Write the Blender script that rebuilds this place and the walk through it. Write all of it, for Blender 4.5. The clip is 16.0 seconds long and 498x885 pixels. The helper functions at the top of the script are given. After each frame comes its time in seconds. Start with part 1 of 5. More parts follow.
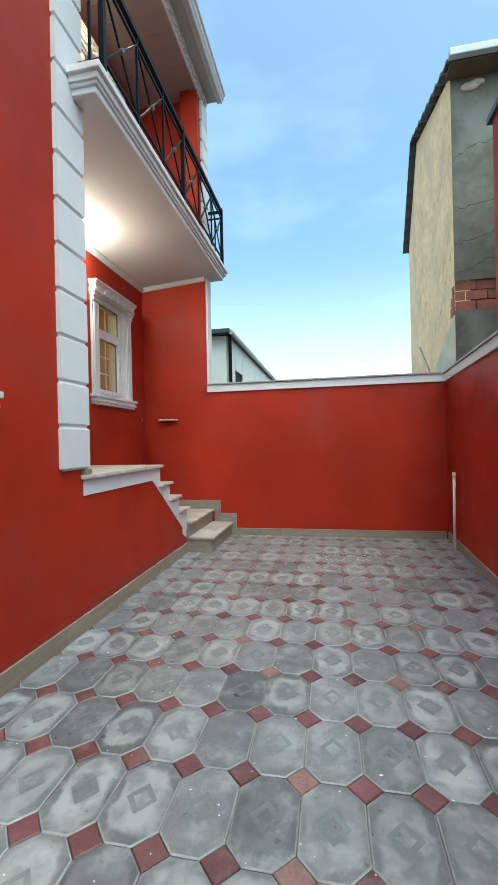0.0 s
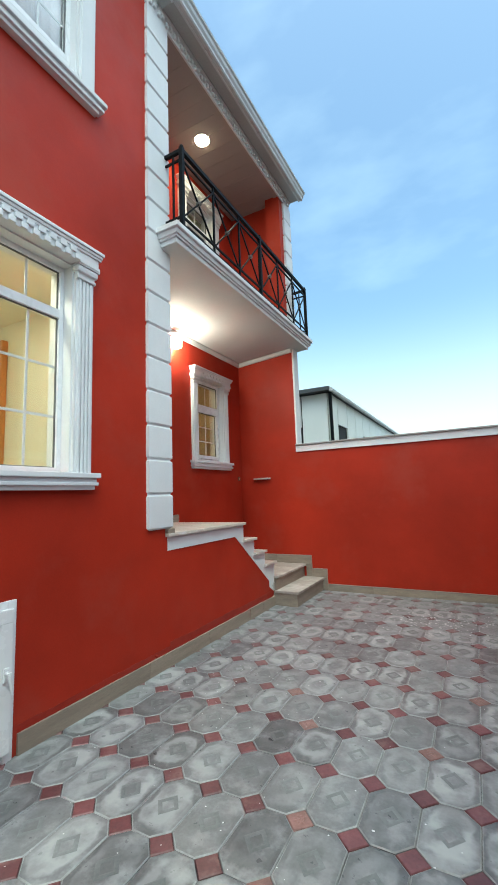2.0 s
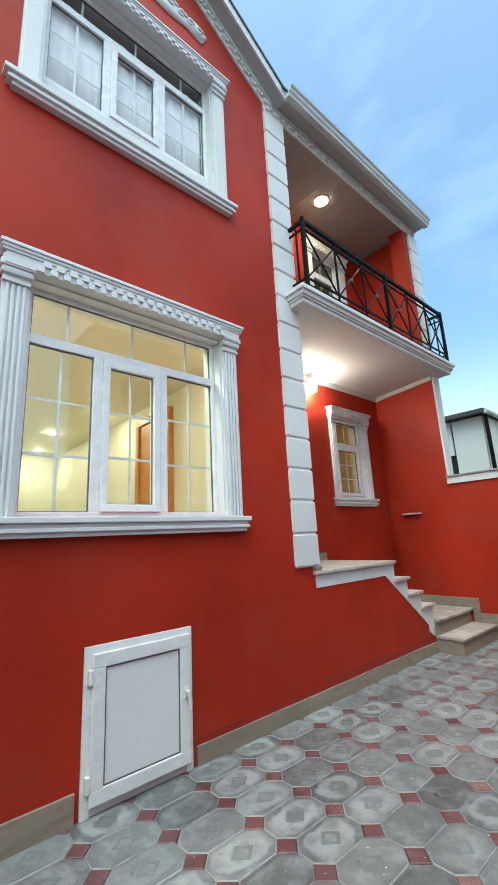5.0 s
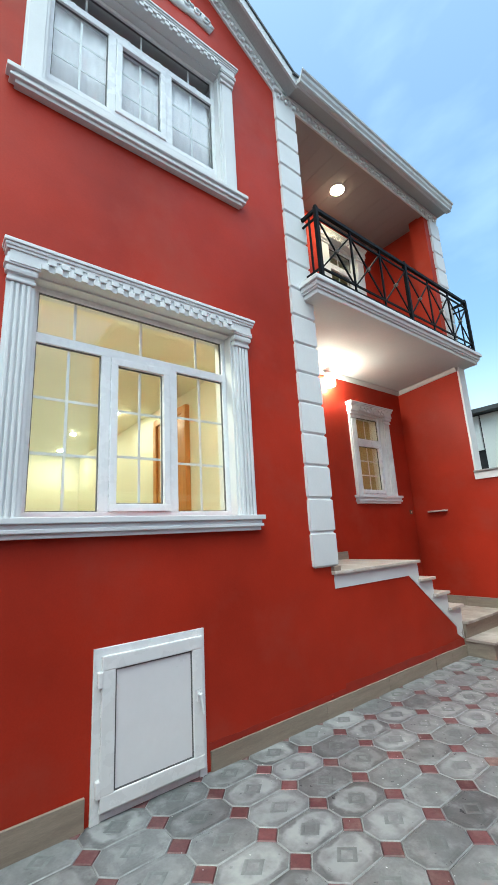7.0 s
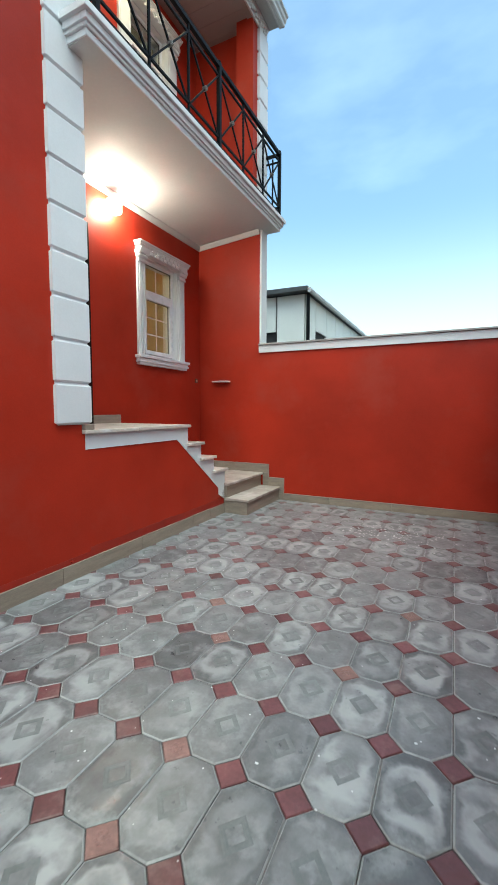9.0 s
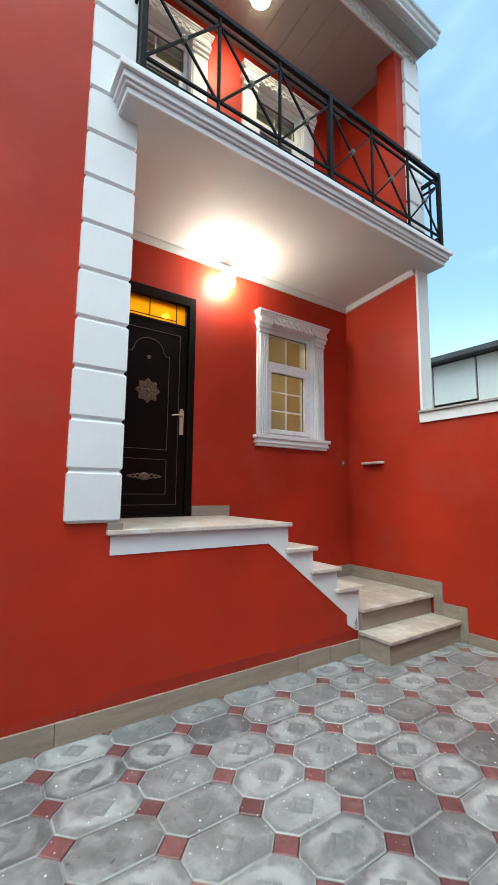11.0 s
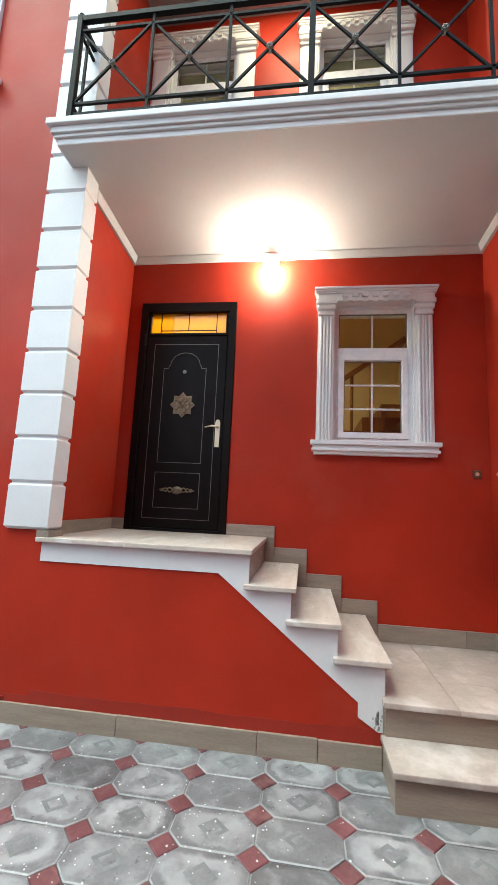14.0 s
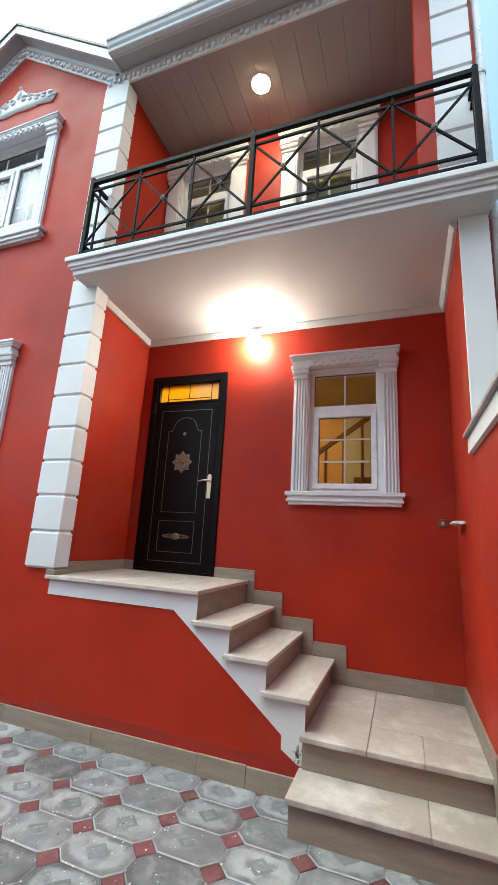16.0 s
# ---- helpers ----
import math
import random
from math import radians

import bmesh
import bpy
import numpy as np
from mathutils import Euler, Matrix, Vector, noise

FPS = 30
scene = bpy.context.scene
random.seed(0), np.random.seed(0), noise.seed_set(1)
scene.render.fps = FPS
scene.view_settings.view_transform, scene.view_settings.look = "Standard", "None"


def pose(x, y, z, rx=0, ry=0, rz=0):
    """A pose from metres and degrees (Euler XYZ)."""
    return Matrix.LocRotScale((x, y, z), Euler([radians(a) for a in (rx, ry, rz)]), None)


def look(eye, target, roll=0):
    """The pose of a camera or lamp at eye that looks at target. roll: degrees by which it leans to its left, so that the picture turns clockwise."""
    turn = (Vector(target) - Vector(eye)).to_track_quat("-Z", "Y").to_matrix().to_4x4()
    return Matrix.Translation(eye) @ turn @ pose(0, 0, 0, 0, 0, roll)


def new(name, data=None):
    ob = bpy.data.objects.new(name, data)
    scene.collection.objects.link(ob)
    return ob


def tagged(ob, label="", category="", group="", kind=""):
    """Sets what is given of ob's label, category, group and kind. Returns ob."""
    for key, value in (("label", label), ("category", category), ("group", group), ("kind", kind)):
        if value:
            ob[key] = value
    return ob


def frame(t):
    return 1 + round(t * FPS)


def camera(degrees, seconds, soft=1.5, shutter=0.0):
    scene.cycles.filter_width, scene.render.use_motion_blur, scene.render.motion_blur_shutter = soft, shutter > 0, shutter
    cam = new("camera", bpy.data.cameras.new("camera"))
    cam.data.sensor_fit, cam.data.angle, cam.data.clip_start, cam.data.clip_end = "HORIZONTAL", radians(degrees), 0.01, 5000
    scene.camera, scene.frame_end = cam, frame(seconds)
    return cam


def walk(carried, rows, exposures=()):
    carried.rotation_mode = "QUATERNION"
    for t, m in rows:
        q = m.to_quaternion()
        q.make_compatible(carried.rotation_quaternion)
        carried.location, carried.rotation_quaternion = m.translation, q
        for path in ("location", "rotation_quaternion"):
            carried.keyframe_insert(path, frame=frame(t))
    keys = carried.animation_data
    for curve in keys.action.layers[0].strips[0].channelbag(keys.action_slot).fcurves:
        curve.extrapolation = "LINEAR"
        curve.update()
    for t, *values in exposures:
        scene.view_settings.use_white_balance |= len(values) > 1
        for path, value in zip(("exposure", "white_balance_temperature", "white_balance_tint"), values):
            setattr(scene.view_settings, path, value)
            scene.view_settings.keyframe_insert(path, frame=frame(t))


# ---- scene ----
cam = camera(62.0, 16.0, soft=1.5, shutter=0.25)
METRES, EYE, TILT, LEAN, TURN = 7.546, 1.411, 0.0, 0.0, 11.2
ROWS = [
    (0.0, 0.0, 0.0, 0.0, 0.0, 0.04, 1.23),
    (0.5, 0.0182, -0.0165, 0.0002, 2.96, 1.09, 1.42),
    (1.0, 0.041, -0.0364, 0.0048, 8.12, 2.55, 1.58),
    (1.5, 0.0674, -0.0457, 0.009, 13.05, 4.98, 1.78),
    (2.0, 0.0879, -0.0508, 0.014, 17.44, 7.3, 2.03),
    (2.5, 0.0916, -0.0609, 0.0168, 20.71, 8.6, 2.24),
    (3.0, 0.0985, -0.0711, 0.013, 23.19, 8.66, 2.41),
    (3.5, 0.106, -0.0761, 0.0119, 25.73, 9.32, 2.57),
    (4.0, 0.1099, -0.0765, 0.0123, 29.63, 10.19, 2.7),
    (4.5, 0.1109, -0.0782, 0.016, 34.83, 12.45, 2.94),
    (7.0, 0.1125, -0.0588, 0.0173, 41.19, 12.97, 3.06),
    (7.5, 0.1125, -0.0471, 0.0113, 32.21, 7.38, 2.74),
    (8.0, 0.1017, -0.023, 0.0001, 21.59, 0.58, 1.68),
    (8.5, 0.101, 0.002, -0.0024, 12.67, -4.54, 0.32),
    (9.0, 0.1168, 0.0387, -0.0066, 15.1, -4.57, -0.19),
    (9.5, 0.1342, 0.0837, -0.0018, 23.3, -1.0, -0.41),
    (10.0, 0.1441, 0.137, 0.0035, 31.85, 3.34, -0.7),
    (12.5, 0.1728, 0.4276, 0.0041, 63.0, 7.5, -0.21),
    (13.0, 0.1764, 0.4819, 0.007, 71.43, 8.28, -1.16),
    (13.5, 0.2008, 0.5349, 0.0089, 79.4, 8.37, -2.03),
    (14.0, 0.2289, 0.5847, 0.0101, 86.29, 8.26, -2.63),
    (14.5, 0.2467, 0.6406, 0.0132, 90.83, 8.45, -2.75),
    (15.0, 0.271, 0.6798, 0.0158, 94.44, 10.42, -2.76),
    (15.5, 0.2839, 0.7087, 0.0214, 96.96, 12.09, -2.96),
    (16.0, 0.2949, 0.7232, 0.0239, 98.53, 13.07, -3.2),
]
walk(cam, [(t, pose(0, 0, EYE, TILT, LEAN, TURN) @ pose(METRES * x, METRES * y, METRES * z, 90 + pitch, roll, yaw)) for t, x, y, z, yaw, pitch, roll in ROWS],
     exposures=[(0.0, 1.06, 6350, 1), (4.0, 0.97, 6320, 2), (7.0, 1.1, 6300, 3), (8.5, 1.08, 6350, 2), (9.5, 1.12, 6350, 2), (12.3, 1.42, 6400, 6), (14.5, 1.5, 6480, 6), (15.5, 1.4, 6420, 6), (16.0, 1.34, 6400, 6)])

# ---- world and light ----
world = bpy.data.worlds.new("dusk_sky")
scene.world = world
world.use_nodes = True
wn, wl = world.node_tree.nodes, world.node_tree.links
wn.clear()
sky = wn.new("ShaderNodeTexSky")
sky.sky_type = "NISHITA"
sky.sun_disc = False
SUN_ELEVATION, SUN_AZIMUTH = radians(66), radians(148)
sky.sun_elevation = SUN_ELEVATION
sky.sun_rotation = SUN_AZIMUTH
sky.air_density, sky.dust_density, sky.ozone_density = 1.0, 4.5, 1.0
back = wn.new("ShaderNodeBackground")
back.inputs["Strength"].default_value = 0.15
# thin high clouds
wco = wn.new("ShaderNodeTexCoord")
wmap = wn.new("ShaderNodeMapping")
wmap.inputs["Scale"].default_value = (1.6, 3.2, 4.0)
wnoise = wn.new("ShaderNodeTexNoise")
wnoise.inputs["Scale"].default_value, wnoise.inputs["Detail"].default_value = 1.7, 6.0
wramp = wn.new("ShaderNodeMapRange")
wramp.inputs["From Min"].default_value, wramp.inputs["From Max"].default_value = 0.55, 0.85
wramp.inputs["To Max"].default_value = 0.22
wmix = wn.new("ShaderNodeMix")
wmix.data_type = "RGBA"
wmix.inputs["B"].default_value = (4.6, 4.9, 5.2, 1)
wl.new(wco.outputs["Generated"], wmap.inputs["Vector"])
wl.new(wmap.outputs["Vector"], wnoise.inputs["Vector"])
wl.new(wnoise.outputs["Fac"], wramp.inputs["Value"])
wl.new(wramp.outputs["Result"], wmix.inputs["Factor"])
wl.new(sky.outputs["Color"], wmix.inputs["A"])
whaze = wn.new("ShaderNodeMix")
whaze.data_type, whaze.blend_type = "RGBA", "MULTIPLY"
whaze.inputs["Factor"].default_value, whaze.inputs["B"].default_value = 1.0, (0.95, 1.17, 1.17, 1)
# pale haze that thickens towards the horizon all round
wsep = wn.new("ShaderNodeSeparateXYZ")
wl.new(wco.outputs["Generated"], wsep.inputs["Vector"])
wlow = wn.new("ShaderNodeMapRange")
wlow.interpolation_type = "SMOOTHSTEP"
wlow.inputs["From Min"].default_value, wlow.inputs["From Max"].default_value = 0.02, 0.42
wlow.inputs["To Min"].default_value, wlow.inputs["To Max"].default_value = 0.68, 0.0
wpale = wn.new("ShaderNodeMix")
wpale.data_type = "RGBA"
wpale.inputs["B"].default_value = (5.3, 4.8, 4.6, 1)
wl.new(wsep.outputs["Z"], wlow.inputs["Value"])
wl.new(wlow.outputs["Result"], wpale.inputs["Factor"])
wl.new(wmix.outputs["Result"], wpale.inputs["A"])
wl.new(wpale.outputs["Result"], whaze.inputs["A"])
wl.new(whaze.outputs["Result"], back.inputs["Color"])
wl.new(back.outputs["Background"], wn.new("ShaderNodeOutputWorld").inputs["Surface"])

sun_data = bpy.data.lights.new("sun", "SUN")
sun_data.energy, sun_data.angle, sun_data.color = 0.66, radians(120), (0.96, 0.97, 1.0)
sun = new("sun", sun_data)
# the sky's sun stands at azimuth SUN_AZIMUTH, measured from +y towards +x
sun_way = Vector((math.sin(SUN_AZIMUTH) * math.cos(SUN_ELEVATION), math.cos(SUN_AZIMUTH) * math.cos(SUN_ELEVATION), math.sin(SUN_ELEVATION)))
sun.matrix_world = look(sun_way * 60, (0, 0, 0))


# ---- materials ----
def material(name, colour, rough=0.6, metal=0.0, vary=0.12, scale=1.5, grain=60.0, grain_amount=0.06, bump=0.15, bump_scale=None, random_tint=0.0,
             stain=None, stain_amount=0.0, stain_scale=3.0, specular=0.5, stretch=(1, 1, 1), coat=0.0):
    """A surface with broad and fine variation of its colour, relief, and stains of another colour if wanted."""
    m = bpy.data.materials.new(name)
    m.use_nodes = True
    n, l = m.node_tree.nodes, m.node_tree.links
    p = n["Principled BSDF"]
    p.inputs["Metallic"].default_value = metal
    p.inputs["Specular IOR Level"].default_value = specular
    p.inputs["Coat Weight"].default_value = coat
    geo = n.new("ShaderNodeNewGeometry")
    mp = n.new("ShaderNodeMapping")
    mp.inputs["Scale"].default_value = stretch
    l.new(geo.outputs["Position"], mp.inputs["Vector"])
    where = mp.outputs["Vector"]
    info = n.new("ShaderNodeObjectInfo")
    if random_tint:
        shift = n.new("ShaderNodeVectorMath")
        shift.operation = "MULTIPLY_ADD"
        shift.inputs[1].default_value = (1, 1, 1)
        comb = n.new("ShaderNodeCombineXYZ")
        times = n.new("ShaderNodeMath")
        times.operation, times.inputs[1].default_value = "MULTIPLY", 37.0
        l.new(info.outputs["Random"], times.inputs[0])
        l.new(times.outputs[0], comb.inputs["Z"])
        l.new(where, shift.inputs[0])
        l.new(comb.outputs[0], shift.inputs[2])
        where = shift.outputs[0]

    def noise_node(s, detail=4.0, r=0.55):
        t = n.new("ShaderNodeTexNoise")
        t.inputs["Scale"].default_value, t.inputs["Detail"].default_value, t.inputs["Roughness"].default_value = s, detail, r
        l.new(where, t.inputs["Vector"])
        return t.outputs["Fac"]

    def spread(src, lo, hi, a=0.3, b=0.7):
        r = n.new("ShaderNodeMapRange")
        r.inputs["From Min"].default_value, r.inputs["From Max"].default_value = a, b
        r.inputs["To Min"].default_value, r.inputs["To Max"].default_value = lo, hi
        l.new(src, r.inputs["Value"])
        return r.outputs["Result"]

    def mul(a, b):
        t = n.new("ShaderNodeMath")
        t.operation = "MULTIPLY"
        l.new(a, t.inputs[0])
        l.new(b, t.inputs[1])
        return t.outputs[0]

    broad = noise_node(scale, 5.0)
    fine = noise_node(grain, 3.0)
    value = mul(spread(broad, 1 - vary, 1 + vary), spread(fine, 1 - grain_amount, 1 + grain_amount))
    if random_tint:
        value = mul(value, spread(info.outputs["Random"], 1 - random_tint, 1 + random_tint, 0, 1))
    col = n.new("ShaderNodeMix")
    col.data_type, col.blend_type = "RGBA", "MULTIPLY"
    col.inputs["Factor"].default_value = 1.0
    col.inputs["A"].default_value = (*colour, 1)
    l.new(value, col.inputs["B"])
    out = col.outputs["Result"]
    if stain:
        st = n.new("ShaderNodeMix")
        st.data_type = "RGBA"
        st.inputs["B"].default_value = (*stain, 1)
        l.new(spread(noise_node(stain_scale, 6.0, 0.62), 0, stain_amount, 0.52, 0.68), st.inputs["Factor"])
        l.new(out, st.inputs["A"])
        out = st.outputs["Result"]
    l.new(out, p.inputs["Base Color"])
    l.new(spread(noise_node(scale * 3, 4.0), max(0.03, rough - 0.08), min(1.0, rough + 0.08)), p.inputs["Roughness"])
    if bump:
        bp = n.new("ShaderNodeBump")
        bp.inputs["Strength"].default_value, bp.inputs["Distance"].default_value = bump, 0.01
        l.new(noise_node(bump_scale or grain, 5.0), bp.inputs["Height"])
        l.new(bp.outputs["Normal"], p.inputs["Normal"])
    return m


def glow(name, colour, strength):
    m = bpy.data.materials.new(name)
    m.use_nodes = True
    p = m.node_tree.nodes["Principled BSDF"]
    p.inputs["Base Color"].default_value = (*colour, 1)
    p.inputs["Emission Color"].default_value = (*colour, 1)
    p.inputs["Emission Strength"].default_value = strength
    return m


def glass(name, tint, spread_light=0.0):
    m = bpy.data.materials.new(name)
    m.use_nodes = True
    n, l = m.node_tree.nodes, m.node_tree.links
    n.clear()
    weight, clear, gloss, mix = n.new("ShaderNodeLayerWeight"), n.new("ShaderNodeBsdfTransparent"), n.new("ShaderNodeBsdfGlossy"), n.new("ShaderNodeMixShader")
    weight.inputs["Blend"].default_value = 0.5
    fifth, fres = n.new("ShaderNodeMath"), n.new("ShaderNodeMath")
    fifth.operation, fifth.inputs[1].default_value = "POWER", 5.0
    fres.operation, fres.inputs[1].default_value, fres.inputs[2].default_value = "MULTIPLY_ADD", 0.95, 0.045
    l.new(weight.outputs["Facing"], fifth.inputs[0])
    l.new(fifth.outputs[0], fres.inputs[0])
    clear.inputs["Color"].default_value = (*tint, 1)
    gloss.inputs["Roughness"].default_value = 0.02
    body = clear.outputs[0]
    if spread_light:
        diffuse, half = n.new("ShaderNodeBsdfTranslucent"), n.new("ShaderNodeMixShader")
        diffuse.inputs["Color"].default_value = (*tint, 1)
        half.inputs[0].default_value = spread_light
        l.new(body, half.inputs[1])
        l.new(diffuse.outputs[0], half.inputs[2])
        body = half.outputs[0]
    l.new(fres.outputs[0], mix.inputs[0])
    l.new(body, mix.inputs[1])
    l.new(gloss.outputs[0], mix.inputs[2])
    l.new(mix.outputs[0], n.new("ShaderNodeOutputMaterial").inputs["Surface"])
    return m


RED = material("red_facade_paint", (0.345, 0.0232, 0.0095), rough=0.52, specular=0.2, vary=0.20, scale=0.9, grain=90, grain_amount=0.05, bump=0.12, bump_scale=14,
               stain=(0.33, 0.042, 0.025), stain_amount=0.65, stain_scale=1.2)
REDDARK = material("dark_red_paint", (0.275, 0.0155, 0.006), rough=0.42, vary=0.15, scale=3, bump=0.1, bump_scale=12)
WHITE = material("white_plaster", (0.64, 0.65, 0.665), rough=0.55, vary=0.04, scale=2.5, grain=80, grain_amount=0.02, bump=0.06)
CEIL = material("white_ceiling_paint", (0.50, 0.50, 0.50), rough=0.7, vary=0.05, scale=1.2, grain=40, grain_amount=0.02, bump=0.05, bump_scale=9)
UPVC = material("white_plastic", (0.72, 0.73, 0.75), rough=0.28, vary=0.02, scale=3, grain=30, grain_amount=0.01, bump=0.0)
GASKET = material("grey_rubber", (0.11, 0.11, 0.115), rough=0.6, bump=0)
PANEL = material("white_plastic_panel", (0.72, 0.72, 0.75), rough=0.35, vary=0.03, scale=2, grain=25, grain_amount=0.01, bump=0.02)
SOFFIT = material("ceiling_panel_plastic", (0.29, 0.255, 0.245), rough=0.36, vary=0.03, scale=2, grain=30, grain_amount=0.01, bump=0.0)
MARBLE = material("travertine", (0.49, 0.43, 0.385), rough=0.35, vary=0.12, scale=3, grain=40, grain_amount=0.06, bump=0.05, stretch=(1, 3, 6),
                  stain=(0.64, 0.62, 0.60), stain_amount=0.85, stain_scale=2.2)
DUSTY = material("dusty_travertine", (0.36, 0.31, 0.278), rough=0.5, vary=0.14, scale=3, grain=40, grain_amount=0.06, bump=0.05, random_tint=0.06,
                 stain=(0.62, 0.58, 0.56), stain_amount=0.75, stain_scale=2.2)
RISER = material("beige_stone", (0.255, 0.206, 0.166), rough=0.5, vary=0.16, scale=2.5, grain=35, grain_amount=0.1, bump=0.08, stretch=(2, 1, 8), random_tint=0.08,
                 stain=(0.20, 0.166, 0.135), stain_amount=0.5, stain_scale=3)
TILE = material("grey_cement_tile", (0.136, 0.139, 0.149), rough=0.35, vary=0.30, scale=7, grain=70, grain_amount=0.1, bump=0.08, bump_scale=25, random_tint=0.36,
                stain=(0.30, 0.315, 0.325), stain_amount=0.6, stain_scale=7)
def lime_haze(m, half_x, half_y, colour):
    """Whitish lime bloom on a cement tile: an uneven ring on its raised field, stronger on some tiles than on others."""
    n, l = m.node_tree.nodes, m.node_tree.links
    base = n["Principled BSDF"].inputs["Base Color"]
    before = base.links[0].from_socket
    def calc(op, a, b=None, c=None):
        t = n.new("ShaderNodeMath")
        t.operation = op
        for i, v in enumerate((a, b, c)):
            if v is None:
                continue
            if isinstance(v, (int, float)):
                t.inputs[i].default_value = v
            else:
                l.new(v, t.inputs[i])
        return t.outputs[0]
    def ease(src, a, b, lo=0.0, hi=1.0):
        t = n.new("ShaderNodeMapRange")
        t.interpolation_type = "SMOOTHSTEP"
        for key, v in (("From Min", a), ("From Max", b), ("To Min", lo), ("To Max", hi)):
            t.inputs[key].default_value = v
        l.new(src, t.inputs["Value"])
        return t.outputs["Result"]
    co, sep, info, cloud = n.new("ShaderNodeTexCoord"), n.new("ShaderNodeSeparateXYZ"), n.new("ShaderNodeObjectInfo"), n.new("ShaderNodeTexNoise")
    geo = n.new("ShaderNodeNewGeometry")
    cloud.inputs["Scale"].default_value, cloud.inputs["Detail"].default_value = 7.0, 5.0
    l.new(geo.outputs["Position"], cloud.inputs["Vector"])
    l.new(co.outputs["Object"], sep.inputs["Vector"])
    a = calc("DIVIDE", calc("ABSOLUTE", sep.outputs["X"]), half_x)
    b = calc("DIVIDE", calc("ABSOLUTE", sep.outputs["Y"]), half_y)
    d = calc("POWER", calc("ADD", calc("POWER", a, 3.0), calc("POWER", b, 3.0)), 0.333)
    d = calc("ADD", d, ease(cloud.outputs["Fac"], 0.3, 0.7, -0.16, 0.16))
    ring = calc("MULTIPLY", ease(d, 0.22, 0.52, 0.25, 1.0), ease(d, 0.70, 0.90, 1.0, 0.0))
    own = calc("FRACT", calc("MULTIPLY", info.outputs["Random"], 17.31))
    amount = calc("MULTIPLY", ease(own, 0.15, 1.0, 0.10, 0.85), ease(cloud.outputs["Fac"], 0.36, 0.60, 0.35, 1.0))
    mix = n.new("ShaderNodeMix")
    mix.data_type = "RGBA"
    mix.inputs["B"].default_value = (*colour, 1)
    l.new(calc("MULTIPLY", ring, amount), mix.inputs["Factor"])
    l.new(before, mix.inputs["A"])
    l.new(mix.outputs["Result"], base)
lime_haze(TILE, 0.125, 0.196, (0.375, 0.385, 0.405))
GROOVE = material("grey_tile_relief", (0.152, 0.163, 0.170), rough=0.42, vary=0.2, scale=9, grain=70, grain_amount=0.1, bump=0.1, random_tint=0.2)
# lighter chamfer colour, painting the sky light that tile edges catch
EDGELIGHT = material("sky_lit_tile_edge", (0.25, 0.26, 0.27), rough=0.5, vary=0.25, scale=12, grain=70, grain_amount=0.1, bump=0.1, random_tint=0.2)
REDTILE = material("dark_red_tile", (0.125, 0.047, 0.052), rough=0.4, vary=0.2, scale=8, grain=60, grain_amount=0.12, bump=0.1, bump_scale=40, random_tint=0.22,
                   stain=(0.26, 0.17, 0.16), stain_amount=0.4, stain_scale=9)
REDRELIEF = material("pale_red_relief_tile", (0.21, 0.115, 0.105), rough=0.45, vary=0.25, scale=14, grain=60, grain_amount=0.12, bump=0.15, bump_scale=60, random_tint=0.2)
EARTH = material("cement_screed", (0.10, 0.10, 0.095), rough=0.9, vary=0.25, scale=2, bump=0.4, bump_scale=30)
SPECK = material("white_paint_drop", (0.62, 0.63, 0.65), rough=0.3, bump=0)
IRON = material("black_iron", (0.006, 0.0075, 0.009), rough=0.45, specular=0.06, metal=0.0, vary=0.15, scale=8, grain=80, bump=0.05)
ROSETTE = material("silver_rosette", (0.16, 0.155, 0.145), rough=0.4, metal=0.6, bump=0.1)
DOOR = material("black_brown_door_paint", (0.006, 0.0035, 0.0035), rough=0.4, specular=0.10, vary=0.2, scale=3, grain=50, bump=0.03)
BRONZE = material("dull_bronze", (0.17, 0.125, 0.085), rough=0.4, metal=0.7, vary=0.3, scale=30, bump=0.2)
LINE = material("dull_silver_line", (0.13, 0.115, 0.11), rough=0.4, metal=0.5, bump=0.0)
HANDLE_METAL = material("brushed_bronze", (0.60, 0.50, 0.37), rough=0.35, metal=0.5, bump=0.02)
GUTTER = material("white_sheet_metal", (0.52, 0.55, 0.57), rough=0.32, metal=0.0, vary=0.05, scale=2, bump=0.02)
EAVE = material("grey_white_soffit_board", (0.36, 0.365, 0.37), rough=0.4, vary=0.05, scale=2, bump=0.02)
ROOF = material("dark_roof_sheet", (0.05, 0.055, 0.06), rough=0.5, vary=0.2, scale=2, bump=0.1)
COPING = material("grey_coping", (0.30, 0.29, 0.28), rough=0.5, vary=0.15, scale=3, bump=0.1)
CREAM = material("cream_interior_paint", (0.72, 0.71, 0.57), rough=0.6, vary=0.05, scale=1.2, bump=0.03)
FLOORWOOD = material("laminate_floor", (0.35, 0.22, 0.11), rough=0.4, vary=0.15, scale=2, stretch=(1, 8, 1), bump=0.03)
# unseen front room floor, made pale to bounce light onto the ceiling
BOUNCEFLOOR = material("pale_floor_tile", (0.70, 0.66, 0.54), rough=0.3, vary=0.06, scale=1.5, bump=0.02)
BROWNWOOD = material("brown_stair_wood", (0.15, 0.075, 0.03), rough=0.4, vary=0.2, scale=3, stretch=(4, 4, 0.6), bump=0.05)
OCHRE = material("ochre_interior_paint", (0.62, 0.36, 0.10), rough=0.6, vary=0.08, scale=1.4, bump=0.02)
ORANGE = material("orange_wood", (0.52, 0.22, 0.055), rough=0.4, vary=0.15, scale=2, stretch=(4, 4, 0.6), bump=0.04)
